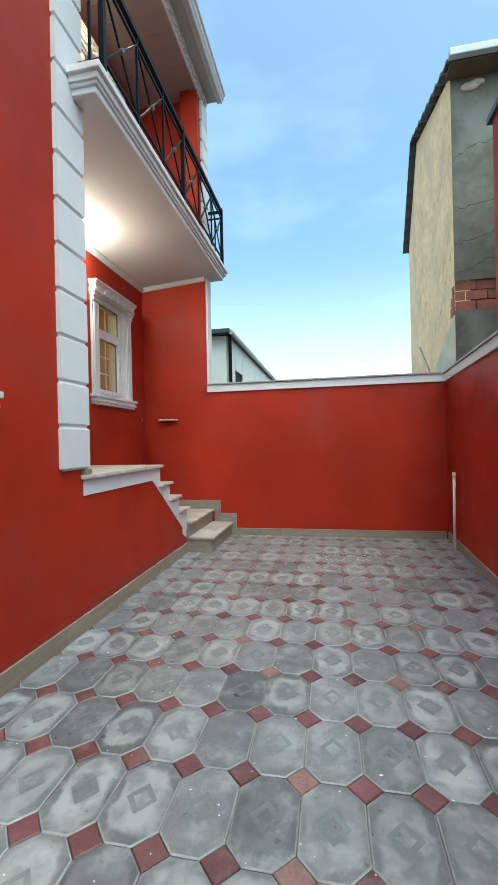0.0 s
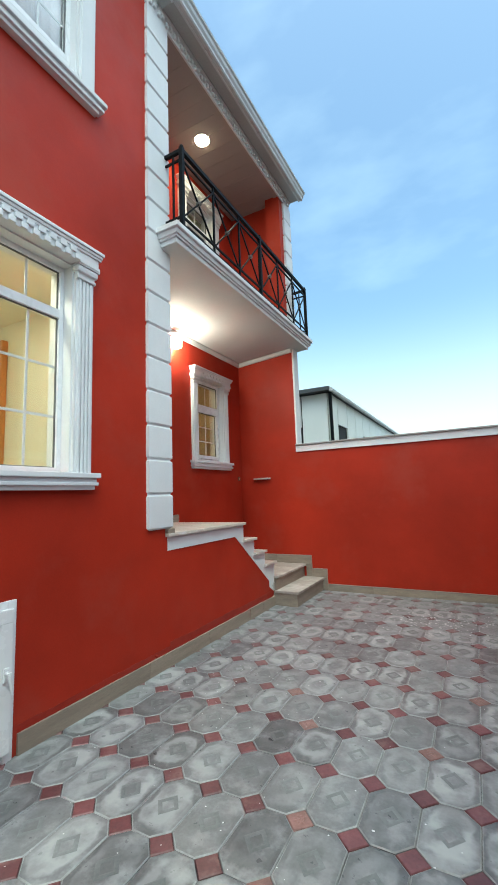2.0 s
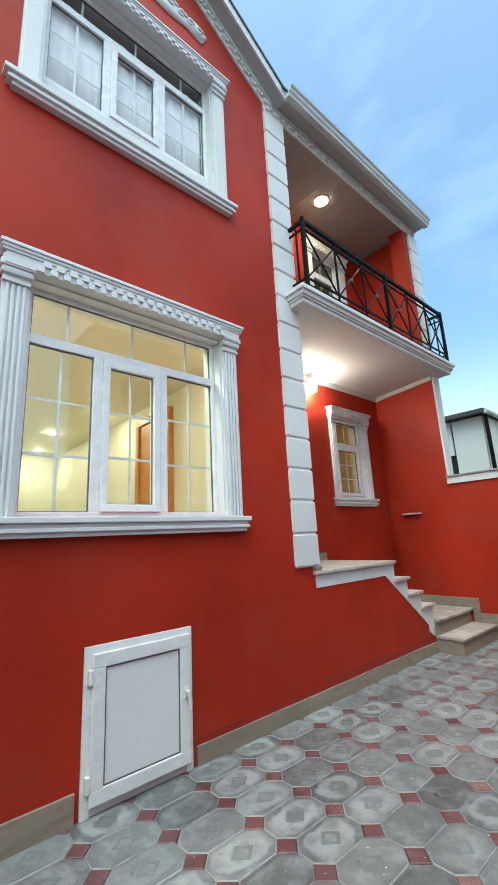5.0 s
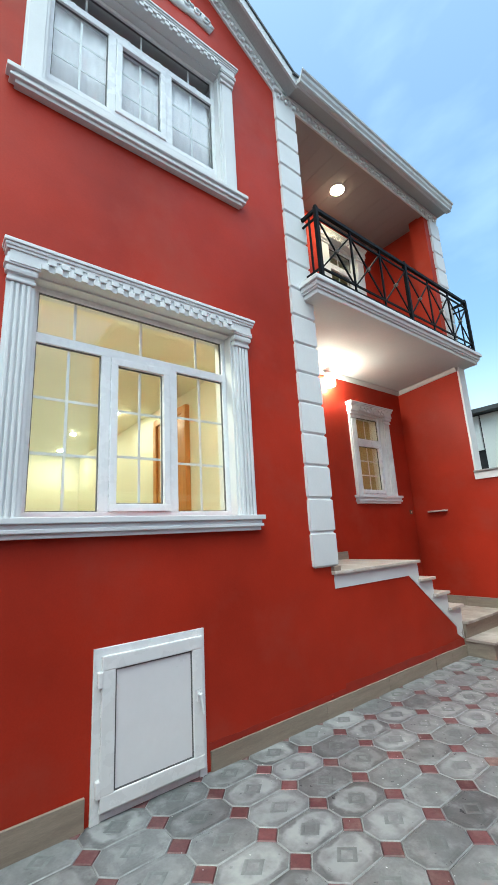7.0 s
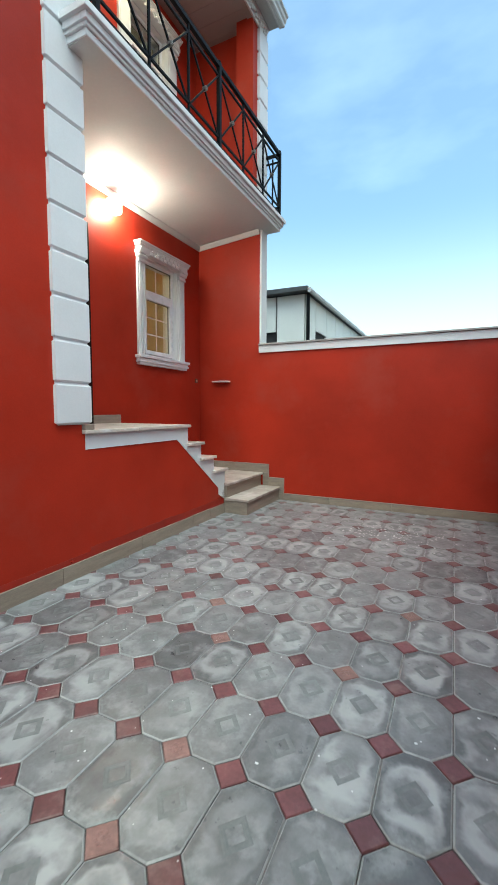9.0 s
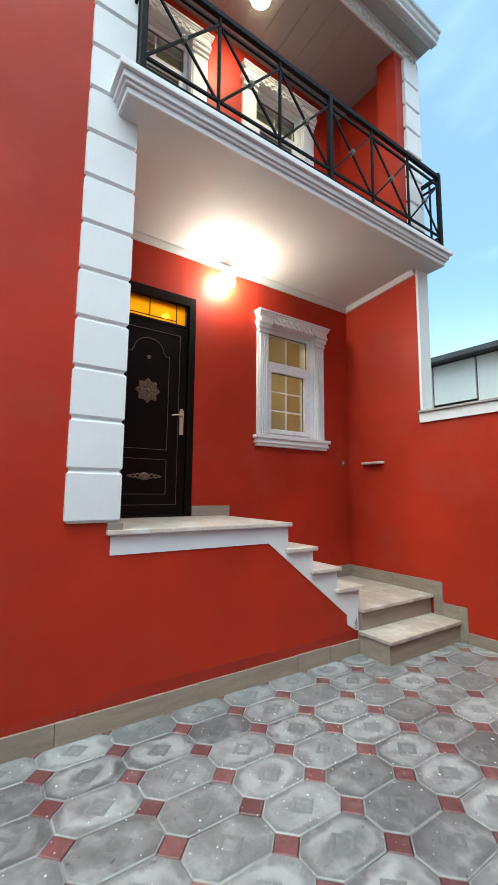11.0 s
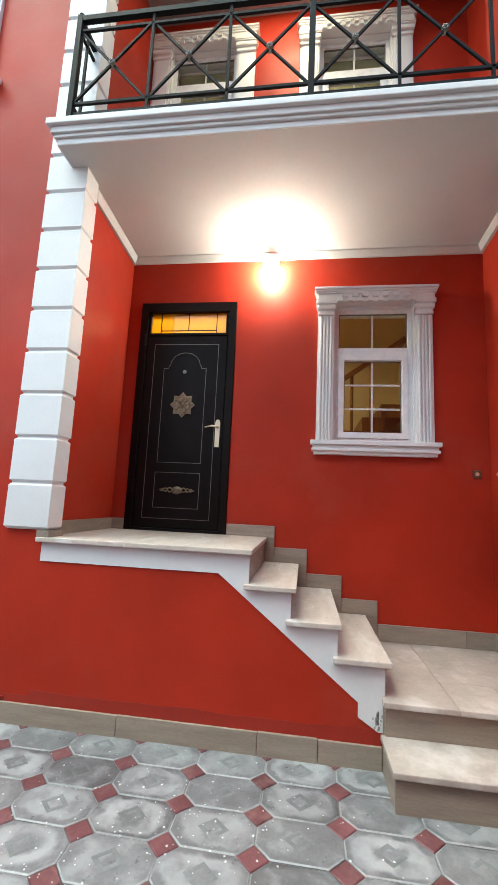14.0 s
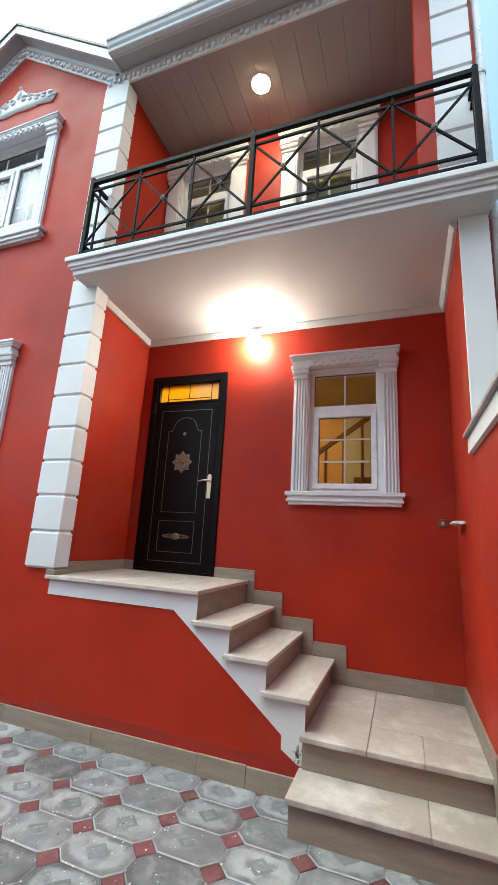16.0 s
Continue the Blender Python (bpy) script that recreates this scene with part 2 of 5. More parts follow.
DIMWALL = material("olive_interior_paint", (0.48, 0.45, 0.30), rough=0.7, vary=0.1, scale=1.5, bump=0.02)
# olive that paints the reflected tone of the balcony panes
PANETONE = material("olive_reflection_tone", (0.30, 0.29, 0.17), rough=0.8, vary=0.08, scale=2, grain=80, bump=0.05)
NET = material("pale_net_curtain", (0.86, 0.83, 0.88), rough=0.8, vary=0.06, scale=4, grain=50, stretch=(1, 6, 1), bump=0.1)
CREAMWALL = material("bare_sand_render", (0.86, 0.60, 0.34), rough=0.9, vary=0.16, scale=1.2, grain=9, grain_amount=0.14, bump=0.9, bump_scale=3.0, stretch=(1, 1, 0.75),
                     stain=(0.70, 0.54, 0.37), stain_amount=0.5, stain_scale=0.7)
GREYWALL = material("grey_cement_render", (0.14, 0.135, 0.112), rough=0.9, vary=0.35, scale=0.7, grain=6, grain_amount=0.15, bump=0.7, bump_scale=1.6,
                    stain=(0.235, 0.235, 0.205), stain_amount=0.8, stain_scale=0.6)
BRICK = material("hollow_clay_brick", (0.25, 0.092, 0.06), rough=0.85, vary=0.2, scale=6, bump=0.25, random_tint=0.2)
BOARD = material("white_sandwich_panel", (0.66, 0.69, 0.67), rough=0.5, vary=0.07, scale=0.8, stretch=(1, 1, 0.4), bump=0.02)
# near-black colour that stands in for unlit depth in openings
DARK = material("unlit_depth_black", (0.012, 0.012, 0.014), rough=0.8, bump=0)
PIPE = material("white_pipe_plastic", (0.72, 0.68, 0.66), rough=0.4, vary=0.08, scale=6, bump=0.02)
GLASS = glass("window_glass", (0.96, 0.97, 0.96))
AMBER = glass("amber_glass", (1.0, 0.68, 0.04), spread_light=0.5)
HALLGLOW = glow("hall_spot_glow", (1.0, 0.72, 0.33), 360.0)
LAMPGLOW = glow("lamp_glow", (1.0, 0.97, 0.81), 118.0)
DOWNGLOW = glow("balcony_light_glow", (1.0, 0.82, 0.53), 120.0)
SPOTGLOW = glow("downlight_glow", (0.97, 0.94, 0.72), 300.0)

# ---- building helpers ----
def empty(name, place=(0, 0, 0)):
    ob = new(name)
    ob.location = place
    ob.empty_display_size = 0.1
    return ob


def part(name, bm, mat, parent=None, label="", smooth=False):
    """Links a bmesh, given in world metres, as one mesh object under a thing or a part."""
    mesh = bpy.data.meshes.new(name)
    bmesh.ops.recalc_face_normals(bm, faces=bm.faces)
    bm.to_mesh(mesh)
    bm.free()
    for m in mat if isinstance(mat, (list, tuple)) else [mat]:
        mesh.materials.append(m)
    if smooth:
        for f in mesh.polygons:
            f.use_smooth = True
    ob = new(name, mesh)
    if parent:
        ob.parent = parent
        up, at = parent, Vector((0, 0, 0))
        while up:
            at += up.location
            up = up.parent
        ob.location = -at if not parent.parent and parent.type == "EMPTY" else (0, 0, 0)
    if label:
        tagged(ob, label)
    return ob


def box(bm, x0, x1, y0, y1, z0, z1, bevel=0.0):
    made = bmesh.ops.create_cube(bm, size=1.0, matrix=Matrix.Translation(((x0 + x1) / 2, (y0 + y1) / 2, (z0 + z1) / 2)) @ Matrix.Diagonal((x1 - x0, y1 - y0, z1 - z0, 1)))
    if bevel:
        edges = list({e for v in made["verts"] for e in v.link_edges})
        bmesh.ops.bevel(bm, geom=edges, offset=bevel, segments=2, affect="EDGES", profile=0.6)
    return bm


def one_box(x0, x1, y0, y1, z0, z1, bevel=0.0):
    return box(bmesh.new(), x0, x1, y0, y1, z0, z1, bevel)


def prism(bm, points, axis, a, b):
    """A flat outline drawn out along an axis from a to b. Outline: (y, z) for x, (x, z) for y, (x, y) for z."""
    put = {"x": lambda p, d: (d, p[0], p[1]), "y": lambda p, d: (p[0], d, p[1]), "z": lambda p, d: (p[0], p[1], d)}[axis]
    lo, hi = [bm.verts.new(put(p, a)) for p in points], [bm.verts.new(put(p, b)) for p in points]
    n = len(points)
    bm.faces.new(lo)
    bm.faces.new(hi[::-1])
    for i in range(n):
        bm.faces.new((lo[i], lo[(i + 1) % n], hi[(i + 1) % n], hi[i]))
    return bm


def one_prism(points, axis, a, b):
    return prism(bmesh.new(), points, axis, a, b)


def rod(bm, a, b, r, sides=8, r2=None):
    a, b = Vector(a), Vector(b)
    m = Matrix.Translation((a + b) / 2) @ (b - a).to_track_quat("Z", "Y").to_matrix().to_4x4()
    bmesh.ops.create_cone(bm, cap_ends=True, segments=sides, radius1=r, radius2=r if r2 is None else r2, depth=(b - a).length, matrix=m)
    return bm


def bar(bm, a, b, w, up=(0, 0, 1)):
    """A square bar of width w from a to b."""
    a, b = Vector(a), Vector(b)
    m = Matrix.Translation((a + b) / 2) @ (b - a).to_track_quat("Z", "Y").to_matrix().to_4x4() @ Matrix.Diagonal((w, w, (b - a).length, 1))
    bmesh.ops.create_cube(bm, size=1.0, matrix=m)
    return bm


def ball(bm, place, r, squash=(1, 1, 1), sub=2):
    bmesh.ops.create_icosphere(bm, subdivisions=sub, radius=r, matrix=Matrix.Translation(place) @ Matrix.Diagonal((*squash, 1)))
    return bm


def ring(bm, place, big, small, turns=14, sides=6, start=0.0, sweep=2 * math.pi, shrink=0.0, flip=1):
    """A scroll or ring in the plane of the facade (y, z)."""
    last = None
    for i in range(turns + 1):
        a = start + sweep * i / turns
        k = big * (1 - shrink * i / turns)
        c = Vector(place) + Vector((0, flip * k * math.cos(a), k * math.sin(a)))
        out = Vector((0, flip * math.cos(a), math.sin(a)))
        now = [bm.verts.new(c + small * (math.cos(b) * out + math.sin(b) * Vector((1, 0, 0)))) for b in (2 * math.pi * j / sides for j in range(sides))]
        if last:
            for j in range(sides):
                bm.faces.new((last[j], last[(j + 1) % sides], now[(j + 1) % sides], now[j]))
        last = now
    return bm


def pierced_wall(bm, x0, x1, y0, y1, z0, z1, holes):
    """An upright wall that faces x, in one piece, with holes (y0, y1, z0, z1) right through it."""
    ys = sorted({y0, y1, *(h[0] for h in holes), *(h[1] for h in holes)})
    zs = sorted({z0, z1, *(h[2] for h in holes), *(h[3] for h in holes)})
    ny, nz, made = len(ys) - 1, len(zs) - 1, {}
    def solid(i, j):
        if not (0 <= i < ny and 0 <= j < nz):
            return False
        y, z = (ys[i] + ys[i + 1]) / 2, (zs[j] + zs[j + 1]) / 2
        return not any(h[0] < y < h[1] and h[2] < z < h[3] for h in holes)
    def at(x, i, j):
        key = (x, i, j)
        if key not in made:
            made[key] = bm.verts.new((x, ys[i], zs[j]))
        return made[key]
    for i in range(ny):
        for j in range(nz):
            if not solid(i, j):
                continue
            for x in (x0, x1):
                bm.faces.new([at(x, *c) for c in ((i, j), (i + 1, j), (i + 1, j + 1), (i, j + 1))])
            for (a, b), (p, q) in (((i - 1, j), ((i, j), (i, j + 1))), ((i + 1, j), ((i + 1, j), (i + 1, j + 1))), ((i, j - 1), ((i, j), (i + 1, j))), ((i, j + 1), ((i, j + 1), (i + 1, j + 1)))):
                if not solid(a, b):
                    bm.faces.new((at(x0, *p), at(x0, *q), at(x1, *q), at(x1, *p)))
    return bm


def structure(name, bm, mat, label):
    return tagged(part(name, bm, mat), label, name.split("_")[0], kind="structure")

# ---- plan ----
XF = -1.88          # face of the house front
XR = -2.95          # back of the porch recess
YB = 6.24           # face of the yard's end wall
Y_CORNER = 2.91     # corner of the front and the recess
Y_SIDE = 2.855      # side wall of the recess
Z_LAND = 1.19       # porch landing
Z_PORCH = 4.03      # porch ceiling
Z_BALC = 4.18       # balcony floor
Z_TOP = 6.78        # balcony ceiling
GW = (0.17, 1.795, 1.72, 3.35)     # front window, ground floor: y0, y1, z0, z1
UW = (0.14, 1.785, 4.92, 6.40)     # front window, upper floor
PW = (4.90, 5.63, 2.065, 3.375)      # porch window
HATCH = (0.635, 1.42, 0.0, 0.925)
DOOR_HOLE = (2.99, 3.965, 1.19, 3.435)
BW1 = (3.08, 3.82, 4.62, 6.40)     # balcony windows
BW2 = (4.70, 5.44, 4.62, 6.40)
RWALL = ((1.60, 6.24), (1.10, -4.0))   # the yard's side wall, which is not square to the house

# ---- ground and structure ----
structure("ground", one_box(-400, 400, -400, 400, -0.3, -0.022), EARTH, "grey cement screed under the paving")

front = bmesh.new()
pierced_wall(front, XF - 0.25, XF, -4.0, Y_SIDE, -0.3, 6.80, [GW, UW, HATCH])
prism(front, [(-0.75, 6.80), (Y_SIDE, 6.80), (2.60, 6.90), (1.02, 8.02), (-0.56, 6.90)], "x", XF - 0.25, XF)
structure("wall_front", front, RED, "smooth red painted house front with a gable")

recess = bmesh.new()
pierced_wall(recess, XR - 0.25, XR, Y_CORNER - 0.25, YB + 0.2, -0.3, Z_TOP + 0.2, [PW, DOOR_HOLE, BW1, BW2])
structure("wall_recess", recess, RED, "red painted back wall of the porch and balcony")
structure("wall_recess_side", one_box(XR, XF - 0.251, Y_SIDE - 0.23, Y_SIDE, -0.3, Z_TOP + 0.1), RED, "red painted side wall of the porch")
end = bmesh.new()
box(end, XR - 0.25, XF, YB, YB + 0.21, -0.3, Z_BALC - 0.01)
structure("wall_recess_end", end, RED, "red painted end wall of the porch")
up_end = bmesh.new()
box(up_end, XR, XF - 0.27, YB - 0.06, YB + 0.21, Z_BALC + 0.009, Z_TOP + 0.1)
box(up_end, XF - 0.268, XF - 0.004, 6.0, YB + 0.21, Z_BALC + 0.009, Z_TOP + 0.1)
structure("wall_balcony_end", up_end, RED, "red painted pillar and end wall of the balcony")
yard_end = one_box(XF, 2.75, YB, YB + 0.2, -0.3, 2.215)
structure("wall_yard_end", yard_end, RED, "red painted low boundary wall at the yard's end")
(rx1, ry1), (rx0, ry0) = RWALL
slope_x = (rx1 - rx0) / (ry1 - ry0)
structure("wall_yard_side", one_prism([(rx0, ry0), (rx1, ry1), (rx1 + 0.2, ry1), (rx0 + 0.2, ry0)], "z", -0.3, 2.215), RED, "red painted low boundary wall along the yard")
# unseen wall, added tall and close so that it darkens the near yard
structure("wall_yard_behind", one_box(XF + 0.001, 1.4, -2.8, -2.6, -0.3, 3.4), RED, "plain red wall that closes the yard")

# white band and thin coping along the tops of the boundary walls
band = bmesh.new()
box(band, XF + 0.004, rx1 - 0.03, YB - 0.028, YB + 0.22, 2.215, 2.318)
structure("trim_band_end", band, WHITE, "white painted band on the boundary wall")
structure("trim_band_side", one_prism([(rx0 - 0.03, ry0), (rx1 - 0.03, ry1 - 0.03), (rx1 + 0.22, ry1 + 0.2), (rx0 + 0.22, ry0)], "z", 2.215, 2.318), WHITE, "white painted band on the boundary wall")
structure("trim_coping_end", one_box(XF + 0.004, rx1 - 0.055, YB - 0.055, YB + 0.25, 2.322, 2.345, 0.004), COPING, "thin grey stone coping on the boundary wall")
structure("trim_coping_side", one_prism([(rx0 - 0.055, ry0), (rx1 - 0.05, ry1 - 0.05), (rx1 + 0.24, ry1 + 0.24), (rx0 + 0.24, ry0)], "z", 2.322, 2.345), COPING, "thin grey stone coping on the boundary wall")

# porch ceiling / balcony slab, whose underside rises a little towards the yard, with its stepped edge
Z_BACK = 3.925
def under(x):
    return Z_BACK + (Z_PORCH - Z_BACK) * (x - XR) / (-1.66 - XR)
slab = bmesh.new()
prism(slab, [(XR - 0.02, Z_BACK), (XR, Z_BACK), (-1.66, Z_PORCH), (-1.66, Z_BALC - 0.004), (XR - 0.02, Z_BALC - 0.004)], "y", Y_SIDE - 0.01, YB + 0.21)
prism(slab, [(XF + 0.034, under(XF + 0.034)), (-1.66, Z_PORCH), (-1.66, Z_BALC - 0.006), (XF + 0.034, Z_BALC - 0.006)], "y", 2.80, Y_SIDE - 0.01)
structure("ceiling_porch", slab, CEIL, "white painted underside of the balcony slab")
BALC = empty("balcony_edge", (-1.6, 4.6, Z_PORCH))
tagged(BALC, "white stepped moulding along the balcony's edge", "moulding", kind="structure")
steps = [(0.012, Z_PORCH - 0.002, Z_PORCH + 0.045), (0.032, Z_PORCH + 0.045, Z_PORCH + 0.07), (0.050, Z_PORCH + 0.07, Z_PORCH + 0.12), (0.078, Z_PORCH + 0.12, Z_PORCH + 0.17)]
for off, lo, hi in steps:
    strip = bmesh.new()
    x1 = -1.66 + off
    box(strip, -1.66 + 0.0004, x1, 2.80 - off, YB + 0.215 + off, lo, hi, 0.007)
    box(strip, XF + 0.034, -1.66 + 0.0006, 2.80 - off, 2.80, lo, hi)
    box(strip, XF + 0.034, -1.66 + 0.0006, YB + 0.211, YB + 0.215 + off, lo, hi)
    part("moulding_strip", strip, WHITE, BALC)
structure("floor_balcony", one_box(XR, -1.665, Y_SIDE, YB - 0.002, Z_BALC - 0.003, Z_BALC + 0.008), MARBLE, "pale tiled balcony floor")

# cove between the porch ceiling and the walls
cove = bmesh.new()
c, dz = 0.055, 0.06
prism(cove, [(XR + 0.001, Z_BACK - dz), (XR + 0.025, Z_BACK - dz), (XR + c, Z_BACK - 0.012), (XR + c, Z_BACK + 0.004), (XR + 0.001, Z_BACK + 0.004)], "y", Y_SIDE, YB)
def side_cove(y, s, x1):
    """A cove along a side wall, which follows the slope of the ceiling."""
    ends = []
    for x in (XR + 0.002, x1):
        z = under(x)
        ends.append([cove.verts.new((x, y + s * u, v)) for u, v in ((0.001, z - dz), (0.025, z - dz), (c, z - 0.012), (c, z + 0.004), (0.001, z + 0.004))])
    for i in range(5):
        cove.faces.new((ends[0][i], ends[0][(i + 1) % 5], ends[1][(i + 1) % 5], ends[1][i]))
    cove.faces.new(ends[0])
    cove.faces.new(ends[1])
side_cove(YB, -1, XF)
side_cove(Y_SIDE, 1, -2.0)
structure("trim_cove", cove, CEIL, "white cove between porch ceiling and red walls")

# balcony ceiling of long plastic panels
upper = bmesh.new()
w = 0.25
y = Y_SIDE
while y < YB:
    box(upper, XR, XF - 0.10, y + 0.002, min(y + w, YB + 0.1) - 0.001, Z_TOP, Z_TOP + 0.02, 0.0015)
    y += w
box(upper, XR - 0.1, XF - 0.05, Y_CORNER - 0.1, YB + 0.2, Z_TOP + 0.021, Z_TOP + 0.1)
box(upper, XF - 0.099, XF - 0.006, Y_CORNER + 0.01, 6.0, Z_TOP - 0.02, Z_TOP + 0.11)
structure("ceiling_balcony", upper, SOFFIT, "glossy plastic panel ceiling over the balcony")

# ---- interior rooms seen through the windows ----
def room(name, x0, x1, y0, y1, z0, z1, mat, label, skip=""):
    t = 0.05
    if "n" not in skip:
        structure(f"wall_{name}_back", one_box(x0 - t, x0, y0, y1, z0, z1), mat, label)
    structure(f"wall_{name}_near", one_box(x0, x1, y0 - t, y0, z0, z1), mat, label)
    structure(f"wall_{name}_far", one_box(x0, x1, y1, y1 + t, z0, z1), mat, label)
    structure(f"ceiling_{name}", one_box(x0, x1, y0, y1, z1, z1 + t), mat, label)
    structure(f"floor_{name}", one_box(x0, x1, y0, y1, z0 - t, z0), BOUNCEFLOOR if name == "room" else FLOORWOOD, "smooth floor inside the house")


room("room", -9.2, XF - 0.252, -1.6, 2.55, 1.2, 3.62, CREAM, "cream painted wall of the lit front room")
room("hall", -5.9, XR - 0.252, 2.68, 6.1, 1.2, 3.95, DIMWALL, "olive painted wall of the lit stair hall")
room("bedroom", -5.6, XF - 0.252, -1.6, 2.55, 4.3, 6.75, DIMWALL, "dim painted wall of the upper room")
room("landing", -5.9, XR - 0.252, 2.68, 6.1, 4.3, 6.75, DIMWALL, "dim painted wall of the upper hall")

# ---- windows ----
def pane(parent, x, y0, y1, z0, z1, mat=GLASS):
    ob = part("pane", one_box(x - 0.003, x + 0.003, y0, y1, z0, z1), mat, parent)
    ob.visible_shadow = False
    return ob


def light_of_glass(thing, x, y0, y1, z0, z1, cols, rows, sash=False):
    """One light: gasket, pane and thin glazing bars; with a sash frame round it where it opens."""
    if sash:
        fr = bmesh.new()
        f = 0.055
        box(fr, x - 0.03, x + 0.045, y0, y1, z0, z0 + f, 0.006)
        box(fr, x - 0.03, x + 0.045, y0, y1, z1 - f, z1, 0.006)
        box(fr, x - 0.03, x + 0.044, y0, y0 + f, z0 + f - 0.004, z1 - f + 0.004, 0.006)
        box(fr, x - 0.03, x + 0.044, y1 - f, y1, z0 + f - 0.004, z1 - f + 0.004, 0.006)
        part("sash", fr, UPVC, thing)
        y0, y1, z0, z1 = y0 + f, y1 - f, z0 + f, z1 - f
    g = bmesh.new()
    k = 0.007
    box(g, x - 0.002, x + 0.012, y0, y1, z0, z0 + k)
    box(g, x - 0.002, x + 0.012, y0, y1, z1 - k, z1)
    box(g, x - 0.002, x + 0.012, y0, y0 + k, z0 + k, z1 - k)
    box(g, x - 0.002, x + 0.012, y1 - k, y1, z0 + k, z1 - k)
    part("gasket", g, GASKET, thing)
    pane(thing, x, y0, y1, z0, z1)
    for u in cols:
        yy = y0 + (y1 - y0) * u
        part("glazing_bar", one_box(x - 0.012, x - 0.004, yy - 0.009, yy + 0.009, z0, z1), UPVC, thing)
    for i in range(1, rows):
        zz = z0 + (z1 - z0) * i / rows
        part("glazing_bar", one_box(x - 0.0125, x - 0.0045, y0, y1, zz - 0.009, zz + 0.009), UPVC, thing)


def window(name, label, hole, face, depth, transom, lights, pil=0.165, proud=0.05, sill_out=0.045, flutes=4, plain=False, cap=0.155, head=(0.5,), base=0.0):
    """A white plastic window behind a plaster surround of pilasters, sill and a lintel with dentils.
    lights: fractions of the width at which the mullions stand, with a mark for each light that opens."""
    y0, y1, z0, z1 = hole
    thing = empty(name, (face, (y0 + y1) / 2, z0))
    tagged(thing, label, "window", kind="structure")
    x = face - depth
    f = 0.05
    z_low = z0
    if base:
        part("apron", one_box(x - 0.12, x + 0.03, y0 + 0.0145, y1 - 0.0145, z0 + 0.0005, z0 + base), WHITE, thing)
        z0 = z0 + base
    fr = bmesh.new()
    box(fr, x - 0.03, x + 0.03, y0 + 0.001, y1 - 0.001, z0 + 0.001, z0 + f, 0.005)
    box(fr, x - 0.03, x + 0.03, y0 + 0.001, y1 - 0.001, z1 - f, z1 - 0.001, 0.005)
    box(fr, x - 0.03, x + 0.029, y0 + 0.001, y0 + f, z0 + f - 0.003, z1 - f + 0.003, 0.005)
    box(fr, x - 0.03, x + 0.029, y1 - f, y1 - 0.001, z0 + f - 0.003, z1 - f + 0.003, 0.005)
    part("window_frame", fr, UPVC, thing)
    # lining of the opening
    lin = bmesh.new()
    box(lin, x + 0.0302, face + 0.004, y0 + 0.0005, y0 + 0.014, z_low + 0.0065, z1)
    box(lin, x + 0.0302, face + 0.004, y1 - 0.014, y1 - 0.0005, z_low + 0.0065, z1)
    box(lin, x + 0.0302, face + 0.002, y0 + 0.0145, y1 - 0.0145, z1 - 0.014, z1 - 0.0005)
    back = face - 0.249
    box(lin, back, x - 0.0302, y0 + 0.0005, y0 + 0.014, z0, z1)
    box(lin, back, x - 0.0302, y1 - 0.014, y1 - 0.0005, z0, z1)
    box(lin, back, x - 0.0302, y0 + 0.0145, y1 - 0.0145, z1 - 0.014, z1 - 0.0005)
    box(lin, back, x - 0.0302, y0 + 0.0145, y1 - 0.0145, z0 + 0.0005, z0 + 0.014)
    part("lining", lin, WHITE, thing)
    part("transom", one_box(x - 0.03, x + 0.031, y0 + f - 0.003, y1 - f + 0.003, transom - 0.035, transom + 0.035, 0.005), UPVC, thing)
    light_of_glass(thing, x, y0 + f, y1 - f, transom + 0.035, z1 - f, head, 1)
    ys = [y0 + f] + [y0 + (y1 - y0) * a for a, _ in lights[1:]] + [y1 - f]
    for i, (_, opens) in enumerate(lights):
        a, b = ys[i] + (0.035 if i else 0), ys[i + 1] - (0.035 if i < len(lights) - 1 else 0)
        light_of_glass(thing, x, a, b, z0 + f, transom - 0.035, (0.5,), 3, sash=opens)
        if i:
            part("mullion", one_box(x - 0.03, x + 0.03, ys[i] - 0.035, ys[i] + 0.035, z0 + f - 0.003, transom - 0.032, 0.005), UPVC, thing)
    z0 = z_low
    # pilasters
    for a, b in ((y0 - pil, y0), (y1, y1 + pil)):
        pl = bmesh.new()
        box(pl, face - 0.0, face + proud * 0.62, a + 0.0004, b - 0.0004, z0, z1 - 0.10)
        if plain:
            box(pl, face, face + proud * 0.8, a + 0.02, b - 0.02, z0 + 0.001, z1 - 0.10, 0.004)
        else:
            n = flutes
            for i in range(n):
                u = a + 0.016 + (b - a - 0.032) * (i + 0.5) / n
                hw = (b - a - 0.032) / n * 0.33
                box(pl, face + proud * 0.4, face + proud * 0.95, u - hw, u + hw, z0 + 0.001, z1 - 0.115, 0.006)
        p = part("pilaster", pl, WHITE, thing)
        cp = bmesh.new()
        box(cp, face, face + proud + 0.008, a - 0.004, b + 0.004, z1 - 0.112, z1 - 0.085, 0.008)
        box(cp, face, face + proud - 0.002, a + 0.002, b - 0.002, z1 - 0.087, z1 - 0.06, 0.004)
        box(cp, face, face + proud + 0.026, a - 0.016, b + 0.016, z1 - 0.062, z1 - 0.008, 0.022)
        box(cp, face, face + proud + 0.034, a - 0.022, b + 0.022, z1 - 0.012, z1 + 0.03, 0.004)
        box(cp, face, face + proud + 0.03, a - 0.010, b + 0.010, z1 + 0.028, z1 + 0.07, 0.004)
        part("capital", cp, WHITE, p)
    # sill in three steps
    out = sill_out
    sl = bmesh.new()
